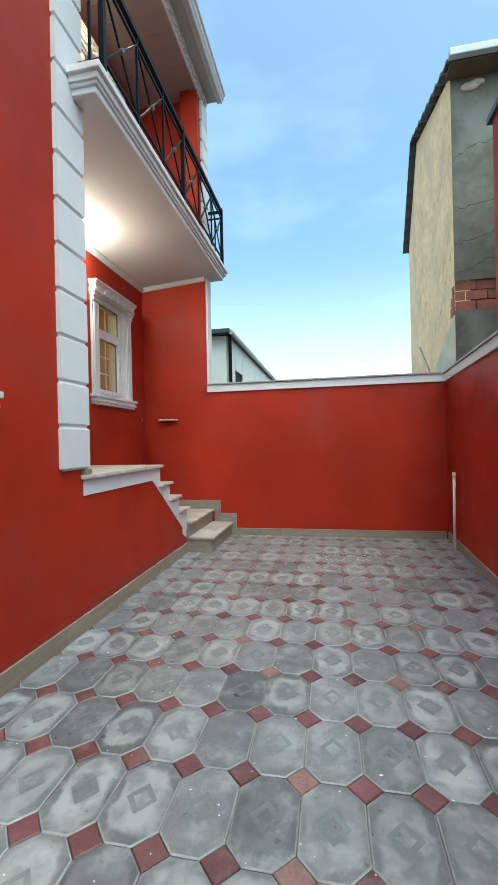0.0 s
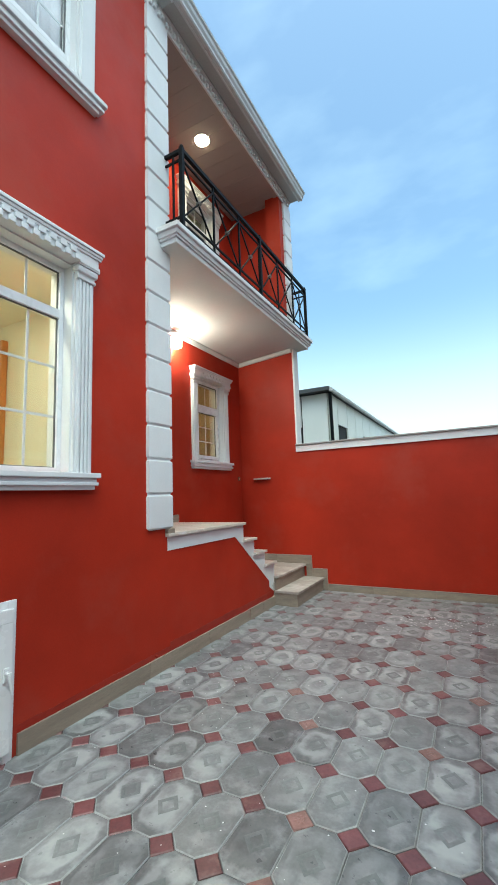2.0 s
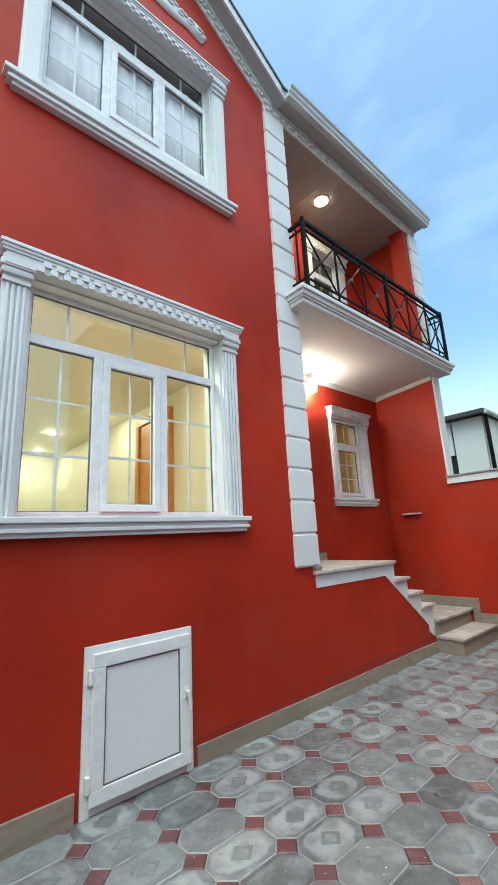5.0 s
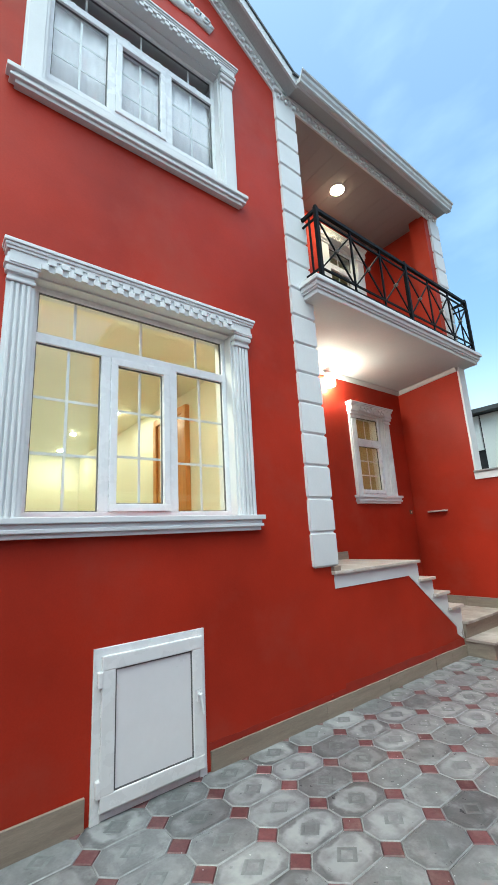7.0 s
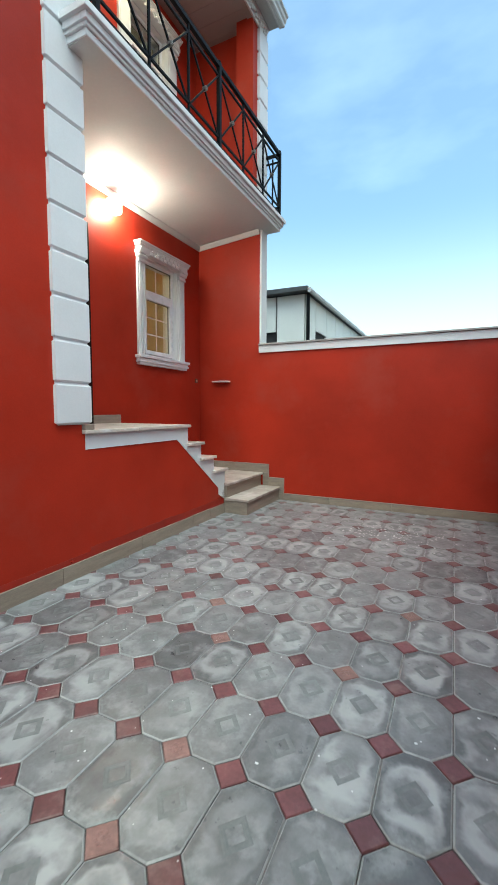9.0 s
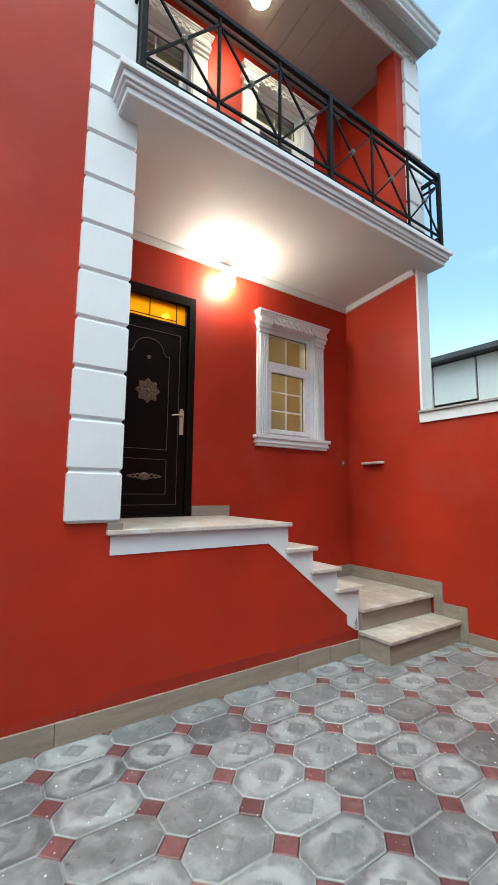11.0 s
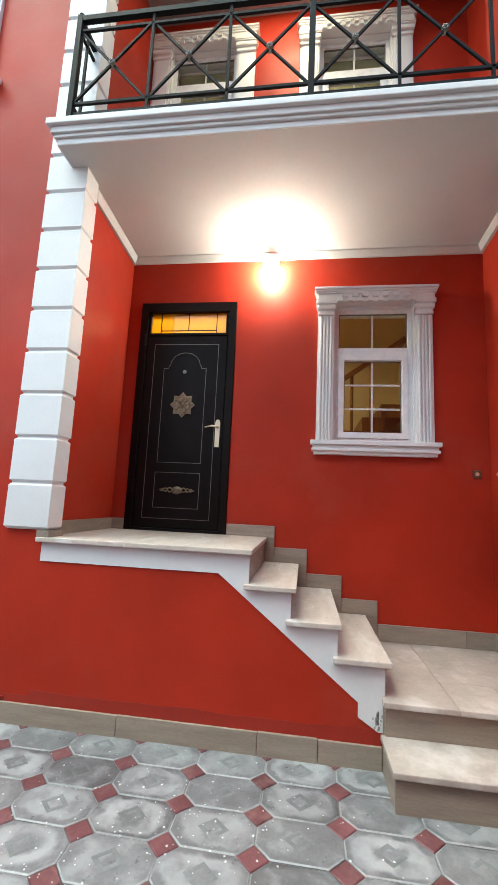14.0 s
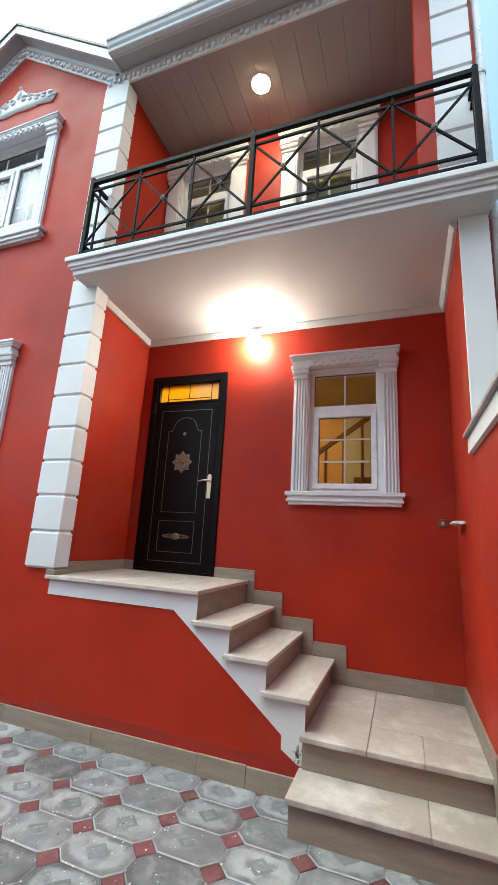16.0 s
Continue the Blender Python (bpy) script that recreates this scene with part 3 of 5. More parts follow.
    box(sl, face, face + proud + 0.045, y0 - pil - out, y1 + pil + out, z0 - 0.032, z0 + 0.006, 0.006)
    box(sl, face, face + proud + 0.02, y0 - pil - out * 0.55, y1 + pil + out * 0.55, z0 - 0.064, z0 - 0.03, 0.008)
    box(sl, face, face + proud + 0.032, y0 - pil - out * 0.75, y1 + pil + out * 0.75, z0 - 0.088, z0 - 0.062, 0.006)
    box(sl, face, face + proud + 0.008, y0 - pil - out * 0.35, y1 + pil + out * 0.35, z0 - 0.118, z0 - 0.086, 0.004)
    part("window_sill", sl, WHITE, thing)
    # lintel with two offset rows of dentils under a stepped cornice
    h = cap
    lt = bmesh.new()
    box(lt, face, face + proud + 0.04, y0 - pil + 0.002, y1 + pil - 0.002, z1 + 0.001, z1 + h * 0.56)
    box(lt, face, face + proud + 0.05, y0 - pil - 0.022, y1 + pil + 0.022, z1 + h * 0.55, z1 + h * 0.68, 0.005)
    box(lt, face, face + proud + 0.06, y0 - pil - 0.030, y1 + pil + 0.030, z1 + h * 0.67, z1 + h * 0.84, 0.01)
    box(lt, face, face + proud + 0.07, y0 - pil - 0.038, y1 + pil + 0.038, z1 + h * 0.83, z1 + h, 0.005)
    lint = part("lintel", lt, WHITE, thing)
    step = 0.082
    d = bpy.data.meshes.new("dentil")
    bm = bmesh.new()
    box(bm, 0.0, 0.020, -step * 0.29, step * 0.29, -h * 0.13, h * 0.13, 0.003)
    bm.to_mesh(d)
    bm.free()
    d.materials.append(WHITE)
    count = int((y1 - y0 - 0.03) / step)
    for i in range(count):
        yy = y0 + (y1 - y0) * (i + 0.5) / count
        for shift, zz in ((0.0, 0.13), (0.5, 0.42)):
            if shift and i == count - 1:
                continue
            ob = new("dentil", d)
            ob.parent = lint
            ob.scale = (1, 1.15, 0.95) if shift else (1, 1, 1)
            ob.location = (face + proud + 0.039, yy + shift * (y1 - y0) / count, z1 + h * zz)
    return thing


SIXTHS = (1 / 6, 1 / 2, 5 / 6)
window("window_1", "wide white three-light window with fluted plaster pilasters, lit room behind", GW, XF, 0.12, 2.955,
       [(0, False), (0.326, True), (0.665, False)], head=SIXTHS)
window("window_2", "white three-light upper window with plain plaster pilasters and net curtain", UW, XF, 0.10, 6.09,
       [(0, False), (0.326, True), (0.665, False)], pil=0.16, plain=True, sill_out=0.09, head=SIXTHS, base=0.25, cap=0.13)
window("window_3", "small white porch window with fluted plaster pilasters and dentil lintel", PW, XR, 0.09, 2.945, [(0, True)], pil=0.15, cap=0.14)
window("window_4", "white balcony window with plaster surround", BW1, XR, 0.09, 6.02, [(0, True)], pil=0.2, cap=0.14, plain=True)
window("window_5", "white balcony window with plaster surround beside the lamp", BW2, XR, 0.09, 6.02, [(0, True)], pil=0.2, cap=0.14, plain=True)

# ---- roof ----
eaves = bmesh.new()
box(eaves, XF + 0.0, -1.64, 2.80, 6.44, 6.885, 6.905)
structure("trim_soffit", eaves, EAVE, "grey-white boarded soffit under the eaves")
GUT = empty("gutter", (-1.55, 4.6, 6.9))
tagged(GUT, "white sheet metal gutter with a rolled lip along the eaves", "gutter")
prof = [(x - 0.035, z - 0.02) for x, z in ((-1.62, 6.875), (-1.575, 6.862), (-1.56, 6.872), (-1.555, 6.90), (-1.535, 6.925), (-1.525, 6.96), (-1.505, 6.975), (-1.505, 6.99), (-1.535, 6.995), (-1.55, 6.94), (-1.60, 6.91), (-1.62, 6.91))]
part("trough", one_prism(prof, "y", 2.80, 6.44), GUTTER, GUT)
part("lip", rod(bmesh.new(), (-1.547, 2.80, 6.974), (-1.547, 6.44, 6.974), 0.011, 8), GUTTER, GUT)
part("fascia", one_box(-1.675, -1.656, 2.80, 6.44, 6.85, 6.98), GUTTER, GUT)
roof = bmesh.new()
prism(roof, [(-1.635, 6.965), (-4.6, 8.18), (-4.6, 8.24), (-1.635, 7.0)], "y", 2.75, 6.46)
structure("roof_main", roof, ROOF, "dark sheet metal main roof")
RISE = 0.71
for side in (1, -1):
    def g(y, z):
        return (1.02 + side * (y - 1.02), z)
    ap = 8.02
    # soffit, fascia and roof edge that follow the slope of the gable
    y_end = 2.82
    def line(y, off):
        return ap + off - (y - 1.02) * RISE
    for nm, x0, x1, o0, o1, mt, lb in (("trim_rake_soffit", XF, -1.69, 0.11, 0.135, EAVE, "grey-white boarded soffit of the gable"),
                                       ("trim_rake_fascia", -1.69, -1.665, 0.09, 0.225, GUTTER, "white metal fascia of the gable"),
                                       ("roof_gable", -4.6, -1.65, 0.228, 0.262, ROOF, "dark sheet metal gable roof")):
        structure(nm, one_prism([g(1.02, line(1.02, o0)), g(y_end, line(y_end, o0)), g(y_end, line(y_end, o1)), g(1.02, line(1.02, o1))], "x", x0, x1), mt, lb)

# cornice with dentils along eaves and gable
COR = empty("cornice", (XF, 2.9, 6.8))
tagged(COR, "white plaster cornice with small dentils under the eaves", "cornice", kind="structure")
run = bmesh.new()
box(run, XF - 0.0, XF + 0.05, 2.60, 6.40, 6.83, 6.884, 0.006)
box(run, XF - 0.0, XF + 0.022, 2.60, 6.40, 6.725, 6.832)
part("cornice_run", run, WHITE, COR)
dm = bpy.data.meshes.new("dentil")
bm = bmesh.new()
box(bm, 0, 0.03, -0.018, 0.018, -0.026, 0.026, 0.004)
bm.to_mesh(dm)
bm.free()
dm.materials.append(WHITE)
def dentil(parent, place, turn=0.0):
    ob = new("dentil", dm)
    ob.parent = parent
    ob.matrix_basis = Matrix.Translation(Vector(place) - parent.location) @ pose(0, 0, 0, turn)
n = 56
for i in range(n):
    yy = 2.62 + 3.76 * (i + 0.5) / n
    dentil(COR, (XF + 0.02, yy, 6.795 if i % 2 else 6.768))
for side in (1, -1):
    ang = math.degrees(math.atan(RISE))
    rk = bmesh.new()
    def gp(d, lo, hi):
        return [(1.02 + side * a, b) for a, b in d]
    top, low, mid = 8.13, 7.94, 8.07
    prism(rk, [(1.02, low), (1.02 + side * 1.60, low - 1.60 * RISE), (1.02 + side * 1.60, top - 1.60 * RISE), (1.02, top)], "x", XF, XF + 0.022)
    prism(rk, [(1.02, mid), (1.02 + side * 1.76, mid - 1.76 * RISE), (1.02 + side * 1.76, top + 0.002 - 1.76 * RISE), (1.02, top + 0.002)], "x", XF, XF + 0.05)
    part("cornice_rake", rk, WHITE, COR)
    m = 30
    for i in range(m):
        u = 1.58 * (i + 0.5) / m
        dentil(COR, (XF + 0.02, 1.02 + side * u, 8.005 - u * RISE + (0.016 if i % 2 else -0.008)), -side * ang)

# relief ornament in the gable
orn = bmesh.new()
oc = 1.08
prism(orn, [(oc - 0.62, 6.92), (oc - 0.68, 7.05), (oc - 0.55, 7.14), (oc - 0.34, 7.12), (oc - 0.16, 7.2), (oc, 7.37), (oc + 0.16, 7.2), (oc + 0.34, 7.12), (oc + 0.55, 7.14), (oc + 0.68, 7.05),
            (oc + 0.62, 6.92), (oc + 0.4, 6.96), (oc + 0.2, 6.94), (oc, 6.97), (oc - 0.2, 6.94), (oc - 0.4, 6.96)], "x", XF, XF + 0.018)
for s in (1, -1):
    for u, zz, r in ((0.10, 7.15, 0.055), (0.22, 7.125, 0.05), (0.34, 7.085, 0.045), (0.46, 7.07, 0.045), (0.57, 7.045, 0.05)):
        ring(orn, (XF + 0.024, oc + s * u, zz), r, 0.013, 16, 6, 0.4, 5.6, 0.55, s)
    for u, zz in ((0.16, 7.2), (0.28, 7.145), (0.40, 7.11), (0.64, 7.02)):
        ball(orn, (XF + 0.02, oc + s * u, zz), 0.03, (0.6, 1, 0.8), 1)
ball(orn, (XF + 0.022, oc, 7.24), 0.05, (0.5, 0.8, 1.5))
ball(orn, (XF + 0.022, oc, 7.36), 0.022, (0.8, 1, 1.3))
tagged(part("gable_ornament", orn, WHITE, smooth=True), "white plaster scroll relief above the upper window", "ornament")

# ---- quoins ----
Q = empty("quoin_column", (XF, 2.75, 1.24))
tagged(Q, "white corner column of bevelled plaster blocks", "quoin", kind="structure")
def quoin_block(z0, z1, y0, y1, x_in, lean):
    bm = bmesh.new()
    prism(bm, [(XF + 0.0, y0), (XF + 0.035, y0), (XF + 0.035, y1 + 0.02), (x_in, y1 + 0.02), (x_in, y1 - 0.06), (XF - 0.0, y1 - 0.06)] if lean > 0 else
          [(XF - 0.003, y0), (XF + 0.035, y0), (XF + 0.035, y1), (XF - 0.003, y1)], "z", z0, z1)
    bmesh.ops.bevel(bm, geom=[e for e in bm.edges if abs(e.verts[0].co.z - e.verts[1].co.z) < 1e-4], offset=0.019, segments=1, affect="EDGES")
    return bm
zq, nq = 1.235, 17
hq = (6.72 - zq) / nq
core = bmesh.new()
prism(core, [(XF, 2.612), (XF + 0.018, 2.612), (XF + 0.018, 2.918), (-2.0, 2.918), (-2.0, 2.852), (XF, 2.852)], "z", zq + 0.01, 6.72)
part("backing", core, WHITE, Q)
for i in range(nq):
    part("quoin_block", quoin_block(zq + i * hq + 0.001, zq + (i + 1) * hq - 0.001, 2.60, Y_CORNER, -2.015, 1), WHITE, Q)
Q2 = empty("quoin_column", (XF, 6.3, 4.2))
tagged(Q2, "white upper corner column of plaster blocks", "quoin", kind="structure")
for i in range(8):
    h2 = (6.72 - 4.2) / 8
    part("quoin_block", quoin_block(4.2 + i * h2 + 0.001, 4.2 + (i + 1) * h2 - 0.001, 6.13, 6.42, 0, 0), WHITE, Q2)
structure("trim_end_strip", one_box(XF - 0.002, XF + 0.03, YB + 0.004, YB + 0.2, 2.35, Z_PORCH - 0.005, 0.004), WHITE, "white painted end of the porch wall")
DP = empty("downpipe", (XF + 0.05, 6.5, 2.3))
tagged(DP, "white metal rainwater downpipe at the house corner", "downpipe")
part("pipe", rod(bmesh.new(), (XF - 0.05, 6.49, 2.0), (XF - 0.05, 6.49, 6.9), 0.035, 12), GUTTER, DP, smooth=True)
for z in (2.9, 4.0, 5.4, 6.4):
    part("clamp", rod(bmesh.new(), (XF - 0.05, 6.49, z), (XF - 0.05, 6.49, z + 0.03), 0.041, 12), GUTTER, DP)

# ---- porch steps ----
body = [(Y_SIDE, -0.1), (5.15, -0.1), (5.15, 0.36), (5.15, 0.555), (4.87, 0.555), (4.87, 0.75), (4.58, 0.75), (4.58, 0.945), (4.31, 0.945), (4.31, 1.155), (Y_SIDE, 1.155)]
structure("stair_body", one_prism(body, "x", XR + 0.001, XF), RED, "red painted side of the porch stair")
structure("stair_landing_base", one_box(XR + 0.001, XF + 0.02, 5.151, YB - 0.001, -0.1, 0.36), RISER, "beige stone base of the lower landing")
ST = empty("porch_stair", (XF, 4.6, 0.0))
tagged(ST, "porch stair with pale travertine treads and white stringer", "stairs", kind="structure")
OV = XF + 0.045
treads = [  # x0, x1, y0, y1, top
    (-1.86, -1.505, 5.135, 5.8875, 0.20),
    (-1.86, -1.505, 5.8885, YB - 0.002, 0.20),
    (XR + 0.002, -1.80, 5.145, 5.555, 0.395),
    (XR + 0.002, -2.182, 5.557, YB - 0.003, 0.395),
    (-2.181, -1.80, 5.557, 5.879, 0.395),
    (-2.181, -1.80, 5.8805, YB - 0.003, 0.395),
    (XR + 0.002, OV, 4.86, 5.20, 0.595),
    (XR + 0.002, OV, 4.57, 4.91, 0.785),
    (XR + 0.002, OV, 4.30, 4.63, 0.978),
    (XR + 0.002, OV, Y_SIDE + 0.001, 3.485, Z_LAND),
    (XR + 0.002, OV, 3.487, 4.345, Z_LAND),
]
for x0, x1, y0, y1, z in treads:
    part("tread", one_box(x0, x1, y0, y1, z - 0.032, z, 0.006), DUSTY if z < 0.5 else MARBLE, ST, "pale travertine tread with a rounded nosing")
# risers
part("riser", one_box(-1.865, -1.535, 5.15, YB - 0.004, -0.02, 0.168), RISER, ST, "beige veined stone riser")
part("riser", one_box(XF + 0.021, -1.84, 5.16, YB - 0.005, 0.2, 0.363), RISER, ST, "beige veined stone riser")
for y, z0, z1 in ((5.15, 0.395, 0.563), (4.87, 0.595, 0.753), (4.58, 0.785, 0.946), (4.31, 0.978, 1.158)):
    part("riser", one_box(XR + 0.003, XF + 0.003, y + 0.0005, y + 0.016, z0, z1), RISER, ST, "beige veined stone riser")
# white painted stringer below the treads
outline = [(2.885, 1.155), (4.328, 1.155), (4.328, 0.946), (4.60, 0.946), (4.60, 0.753), (4.888, 0.753), (4.888, 0.563), (5.165, 0.563), (5.165, 0.20), (5.125, 0.20), (5.01, 0.27), (5.01, 0.35), (4.13, 1.03), (2.885, 1.03)]
part("stringer", one_prism(outline, "x", XF - 0.001, XF + 0.008), WHITE, ST, "white painted stringer band")
# stepped skirting pieces on the porch walls
sk = XR + 0.018
for y0, y1, z0, z1 in ((3.97, 4.41, Z_LAND, 1.29), (4.41, 4.70, 0.978, 1.105), (4.70, 5.0, 0.785, 0.90), (5.0, 5.30, 0.595, 0.715), (5.30, 6.0, 0.395, 0.53), (6.0, YB - 0.001, 0.395, 0.53)):
    part("skirting_piece", one_box(XR, sk, y0 + 0.001, y1 - 0.001, z0 + 0.0005, z1, 0.003), RISER, ST, "beige stone skirting")
for y0, y1, z0, z1 in ((4.327, 4.41, 0.978, 1.19), (4.597, 4.70, 0.785, 0.98), (4.887, 5.0, 0.595, 0.786), (5.167, 5.30, 0.396, 0.596)):
    part("skirting_piece", one_box(XR, sk - 0.002, y0 + 0.001, y1 - 0.001, z0 + 0.0005, z1, 0.003), RISER, ST)
part("skirting_piece", one_box(XR, sk, Y_SIDE + 0.001, 2.989, Z_LAND + 0.0005, 1.29, 0.003), RISER, ST)
part("skirting_piece", one_box(XR + 0.019, -2.016, Y_SIDE + 0.0005, Y_SIDE + 0.018, Z_LAND + 0.0005, 1.29, 0.003), RISER, ST)
part("skirting_piece", one_box(-2.014, XF + 0.04, Y_SIDE + 0.002, Y_CORNER + 0.04, Z_LAND + 0.0005, 1.234, 0.004), RISER, ST)
for x0, x1, z0, z1 in ((XR + 0.019, -2.30, 0.395, 0.53), (-2.30, -1.70, 0.395, 0.53), (-1.70, -1.45, 0.2, 0.33)):
    part("skirting_piece", one_box(x0, x1 - 0.002, YB - 0.018, YB, z0 + 0.0005 - (0.2 if x0 == -1.70 else 0), z1, 0.003), RISER, ST)
part("skirting_piece", one_box(-1.80, -1.701, YB - 0.0185, YB, 0.2, 0.394, 0.003), RISER, ST)

# darker fresh paint along the foot of the stair wall, and a dark scuff at the stringer's end
rw = random.Random(5)
def paint_band(name, y0, y1, z0, height, x):
    n = 60
    top = [(y1 - (y1 - y0) * i / n, z0 + height * (0.93 + 0.07 * math.sin(i * 0.35) * math.sin(i * 0.13 + 1)) + rw.uniform(-0.003, 0.003)) for i in range(n + 1)]
    structure(name, one_prism([(y0, z0), (y1, z0)] + top, "x", x - 0.001, x + 0.0012), REDDARK, "darker red fresh paint along the wall's foot")
paint_band("trim_paint_stair", Y_CORNER, 5.14, 0.125, 0.085, XF)
paint_band("trim_paint_front", 1.45, Y_CORNER - 0.002, 0.125, 0.05, XF)
scuff = bmesh.new()
for i in range(26):
    cy, cz, rr = 5.125 + rw.gauss(0, 0.014), 0.265 + rw.gauss(0, 0.028), rw.uniform(0.003, 0.010)
    prism(scuff, [(cy + rr * math.cos(k) * rw.uniform(0.6, 1.2), cz + rr * 1.5 * math.sin(k)) for k in (0, 1.2, 2.4, 3.7, 5.0)], "x", XF + 0.0075, XF + 0.0088)
tagged(part("scuff_mark", scuff, COPING), "dark scuff on the white stringer's lower end", "stain", kind="stuff")

# ---- plinth stones along the walls ----
PL = empty("plinth", (XF, 3.0, 0))
tagged(PL, "beige stone plinth along the foot of the red walls", "plinth", kind="structure")
rng = random.Random(4)
def plinth_run(a, b, z, cuts):
    pts = [a] + cuts + [b]
    for p, q in zip(pts, pts[1:]):
        part("plinth_stone", one_box(XF, XF + 0.02 + rng.uniform(-0.002, 0.002), p + 0.0015, q - 0.0015, -0.02, z + rng.uniform(-0.004, 0.004), 0.003), RISER, PL)
plinth_run(HATCH[1] + 0.03, 5.148, 0.128, [2.62, 3.53, 4.42, 4.78])
plinth_run(-3.99, HATCH[0] - 0.03, 0.16, [-3.0, -2.0, -1.0, -0.05])
for x0, x1 in zip((-1.45, -0.75, 0.1, 0.95), (-0.75, 0.1, 0.95, 1.56)):
    part("plinth_stone", one_box(x0 + 0.001, x1 - 0.001, YB - 0.02, YB, -0.02, 0.105 + rng.uniform(-0.004, 0.004), 0.003), RISER, PL)
yy = -4.0
while yy < 6.2:
    y2 = min(yy + 0.9, 6.22)
    xa, xb = rx0 + (yy - ry0) * slope_x, rx0 + (y2 - ry0) * slope_x
    part("plinth_stone", one_prism([(xa - 0.02, yy + 0.001), (xb - 0.02, y2 - 0.001), (xb, y2 - 0.001), (xa, yy + 0.001)], "z", -0.02, 0.105), RISER, PL)
    yy += 0.9

# ---- entrance door ----
def entrance_door():
    y0, y1, z0, z1 = DOOR_HOLE
    t = empty("entrance_door", (XR, (y0 + y1) / 2, z0))
    tagged(t, "closed black-brown steel entrance door with amber transom glass", "door")
    x = XR
    fr = bmesh.new()
    f = 0.075
    box(fr, x - 0.10, x + 0.022, y0 + 0.001, y0 + f, z0 + 0.001, z1 - 0.001, 0.006)
    box(fr, x - 0.10, x + 0.022, y1 - f, y1 - 0.001, z0 + 0.001, z1 - 0.001, 0.006)
    f_top = 0.10
    box(fr, x - 0.10, x + 0.021, y0 + f - 0.004, y1 - f + 0.004, z1 - f_top, z1 - 0.001, 0.006)
    box(fr, x - 0.10, x + 0.021, y0 + f - 0.004, y1 - f + 0.004, z0 + 0.001, z0 + 0.025, 0.004)
    part("door_frame", fr, DOOR, t)
    ya, yb, za, zt = y0 + f, y1 - f, z0 + 0.027, 3.09
    lf = bmesh.new()
    box(lf, x - 0.07, x + 0.004, ya + 0.003, yb - 0.003, za, zt, 0.008)
    leaf = part("door_leaf", lf, DOOR, t)
    tr = bmesh.new()
    box(tr, x - 0.06, x + 0.008, ya + 0.0005, yb - 0.0005, zt + 0.002, zt + 0.03, 0.004)
    box(tr, x - 0.06, x + 0.006, ya + 0.0005, ya + 0.03, zt + 0.03, z1 - f_top, 0.003)
    box(tr, x - 0.06, x + 0.006, yb - 0.03, yb - 0.0005, zt + 0.03, z1 - f_top, 0.003)
    part("transom_frame", tr, DOOR, t)
    pane(t, x - 0.03, ya + 0.028, yb - 0.028, zt + 0.028, z1 - f_top + 0.003, AMBER)
    w, zb0, zb1 = yb - ya - 0.056, zt + 0.03, z1 - f_top
    for u in (0.13, 0.5, 0.87):
        lo = zb0 if u != 0.5 else zb0 + 0.035
        part("came", one_box(x - 0.028, x - 0.02, ya + 0.028 + w * u - 0.004, ya + 0.028 + w * u + 0.004, lo, zb1), DOOR, t)
    part("came", one_box(x - 0.0275, x - 0.0205, ya + 0.028 + w * 0.13, ya + 0.028 + w * 0.87, zb0 + 0.032, zb0 + 0.040), DOOR, t)
    # thin raised lines of the panels
    k, xs = 0.0045, x + 0.004
    def loop(points, name):
        bm = bmesh.new()
        for a, b in zip(points, points[1:] + points[:1]):
            bar(bm, (xs, *a), (xs, *b), k)
        part(name, bm, LINE, leaf, "thin silver line")
    ym = 3.477
    loop([(3.155, 1.305), (3.80, 1.305), (3.80, 3.0), (3.155, 3.0)], "panel_line")
    pa, pb, pz0, pz1 = ym - 0.212, ym + 0.212, 1.83, 2.755
    arch = [(pb, pz0), (pb, pz1), (pb - 0.045, pz1), (pb - 0.05, pz1 + 0.025)]
    for i in range(9):
        a = math.pi * i / 8
        arch.append((ym + 0.15 * math.cos(a), pz1 + 0.03 + 0.13 * math.sin(a)))
    arch += [(pa + 0.05, pz1 + 0.025), (pa + 0.045, pz1), (pa, pz1), (pa, pz0)]
    loop(arch, "panel_line")
    loop([(pa - 0.01, 1.405), (pb, 1.405), (pb, 1.735), (pa - 0.01, 1.735)], "panel_line")
    # star medallion
    md = bmesh.new()
    mz = 2.39
    star = []
    for i in range(16):
        a, r = math.pi * i / 8, 0.125 if i % 2 == 0 else 0.092
        star.append((ym + r * math.sin(a), mz + r * math.cos(a)))
    prism(md, star, "x", x + 0.003, x + 0.014)
    for i in range(8):
        a = math.pi * i / 4 + 0.39
        ring(md, (x + 0.016, ym + 0.055 * math.sin(a), mz + 0.055 * math.cos(a)), 0.024, 0.006, 10, 5)
        ball(md, (x + 0.014, ym + 0.096 * math.sin(a + 0.39), mz + 0.096 * math.cos(a + 0.39)), 0.012, (0.7, 1, 1), 1)
    ball(md, (x + 0.014, ym, mz), 0.024, (0.6, 1, 1))
    part("medallion", md, BRONZE, leaf, "bronze eight-pointed star medallion")
    ro = bmesh.new()
    rz = 1.57
    ball(ro, (x + 0.006, ym, rz), 0.05, (0.25, 1.1, 0.75))
    for s in (1, -1):
        for u, r in ((0.065, 0.024), (0.105, 0.018), (0.138, 0.012)):
            ring(ro, (x + 0.009, ym + s * u, rz), r, 0.007, 12, 5, 0.3, 5.8, 0.4, s)
        ball(ro, (x + 0.006, ym + s * 0.155, rz), 0.012, (0.4, 1.6, 0.7), 1)
    part("relief_ornament", ro, BRONZE, leaf, "dull bronze scroll ornament")
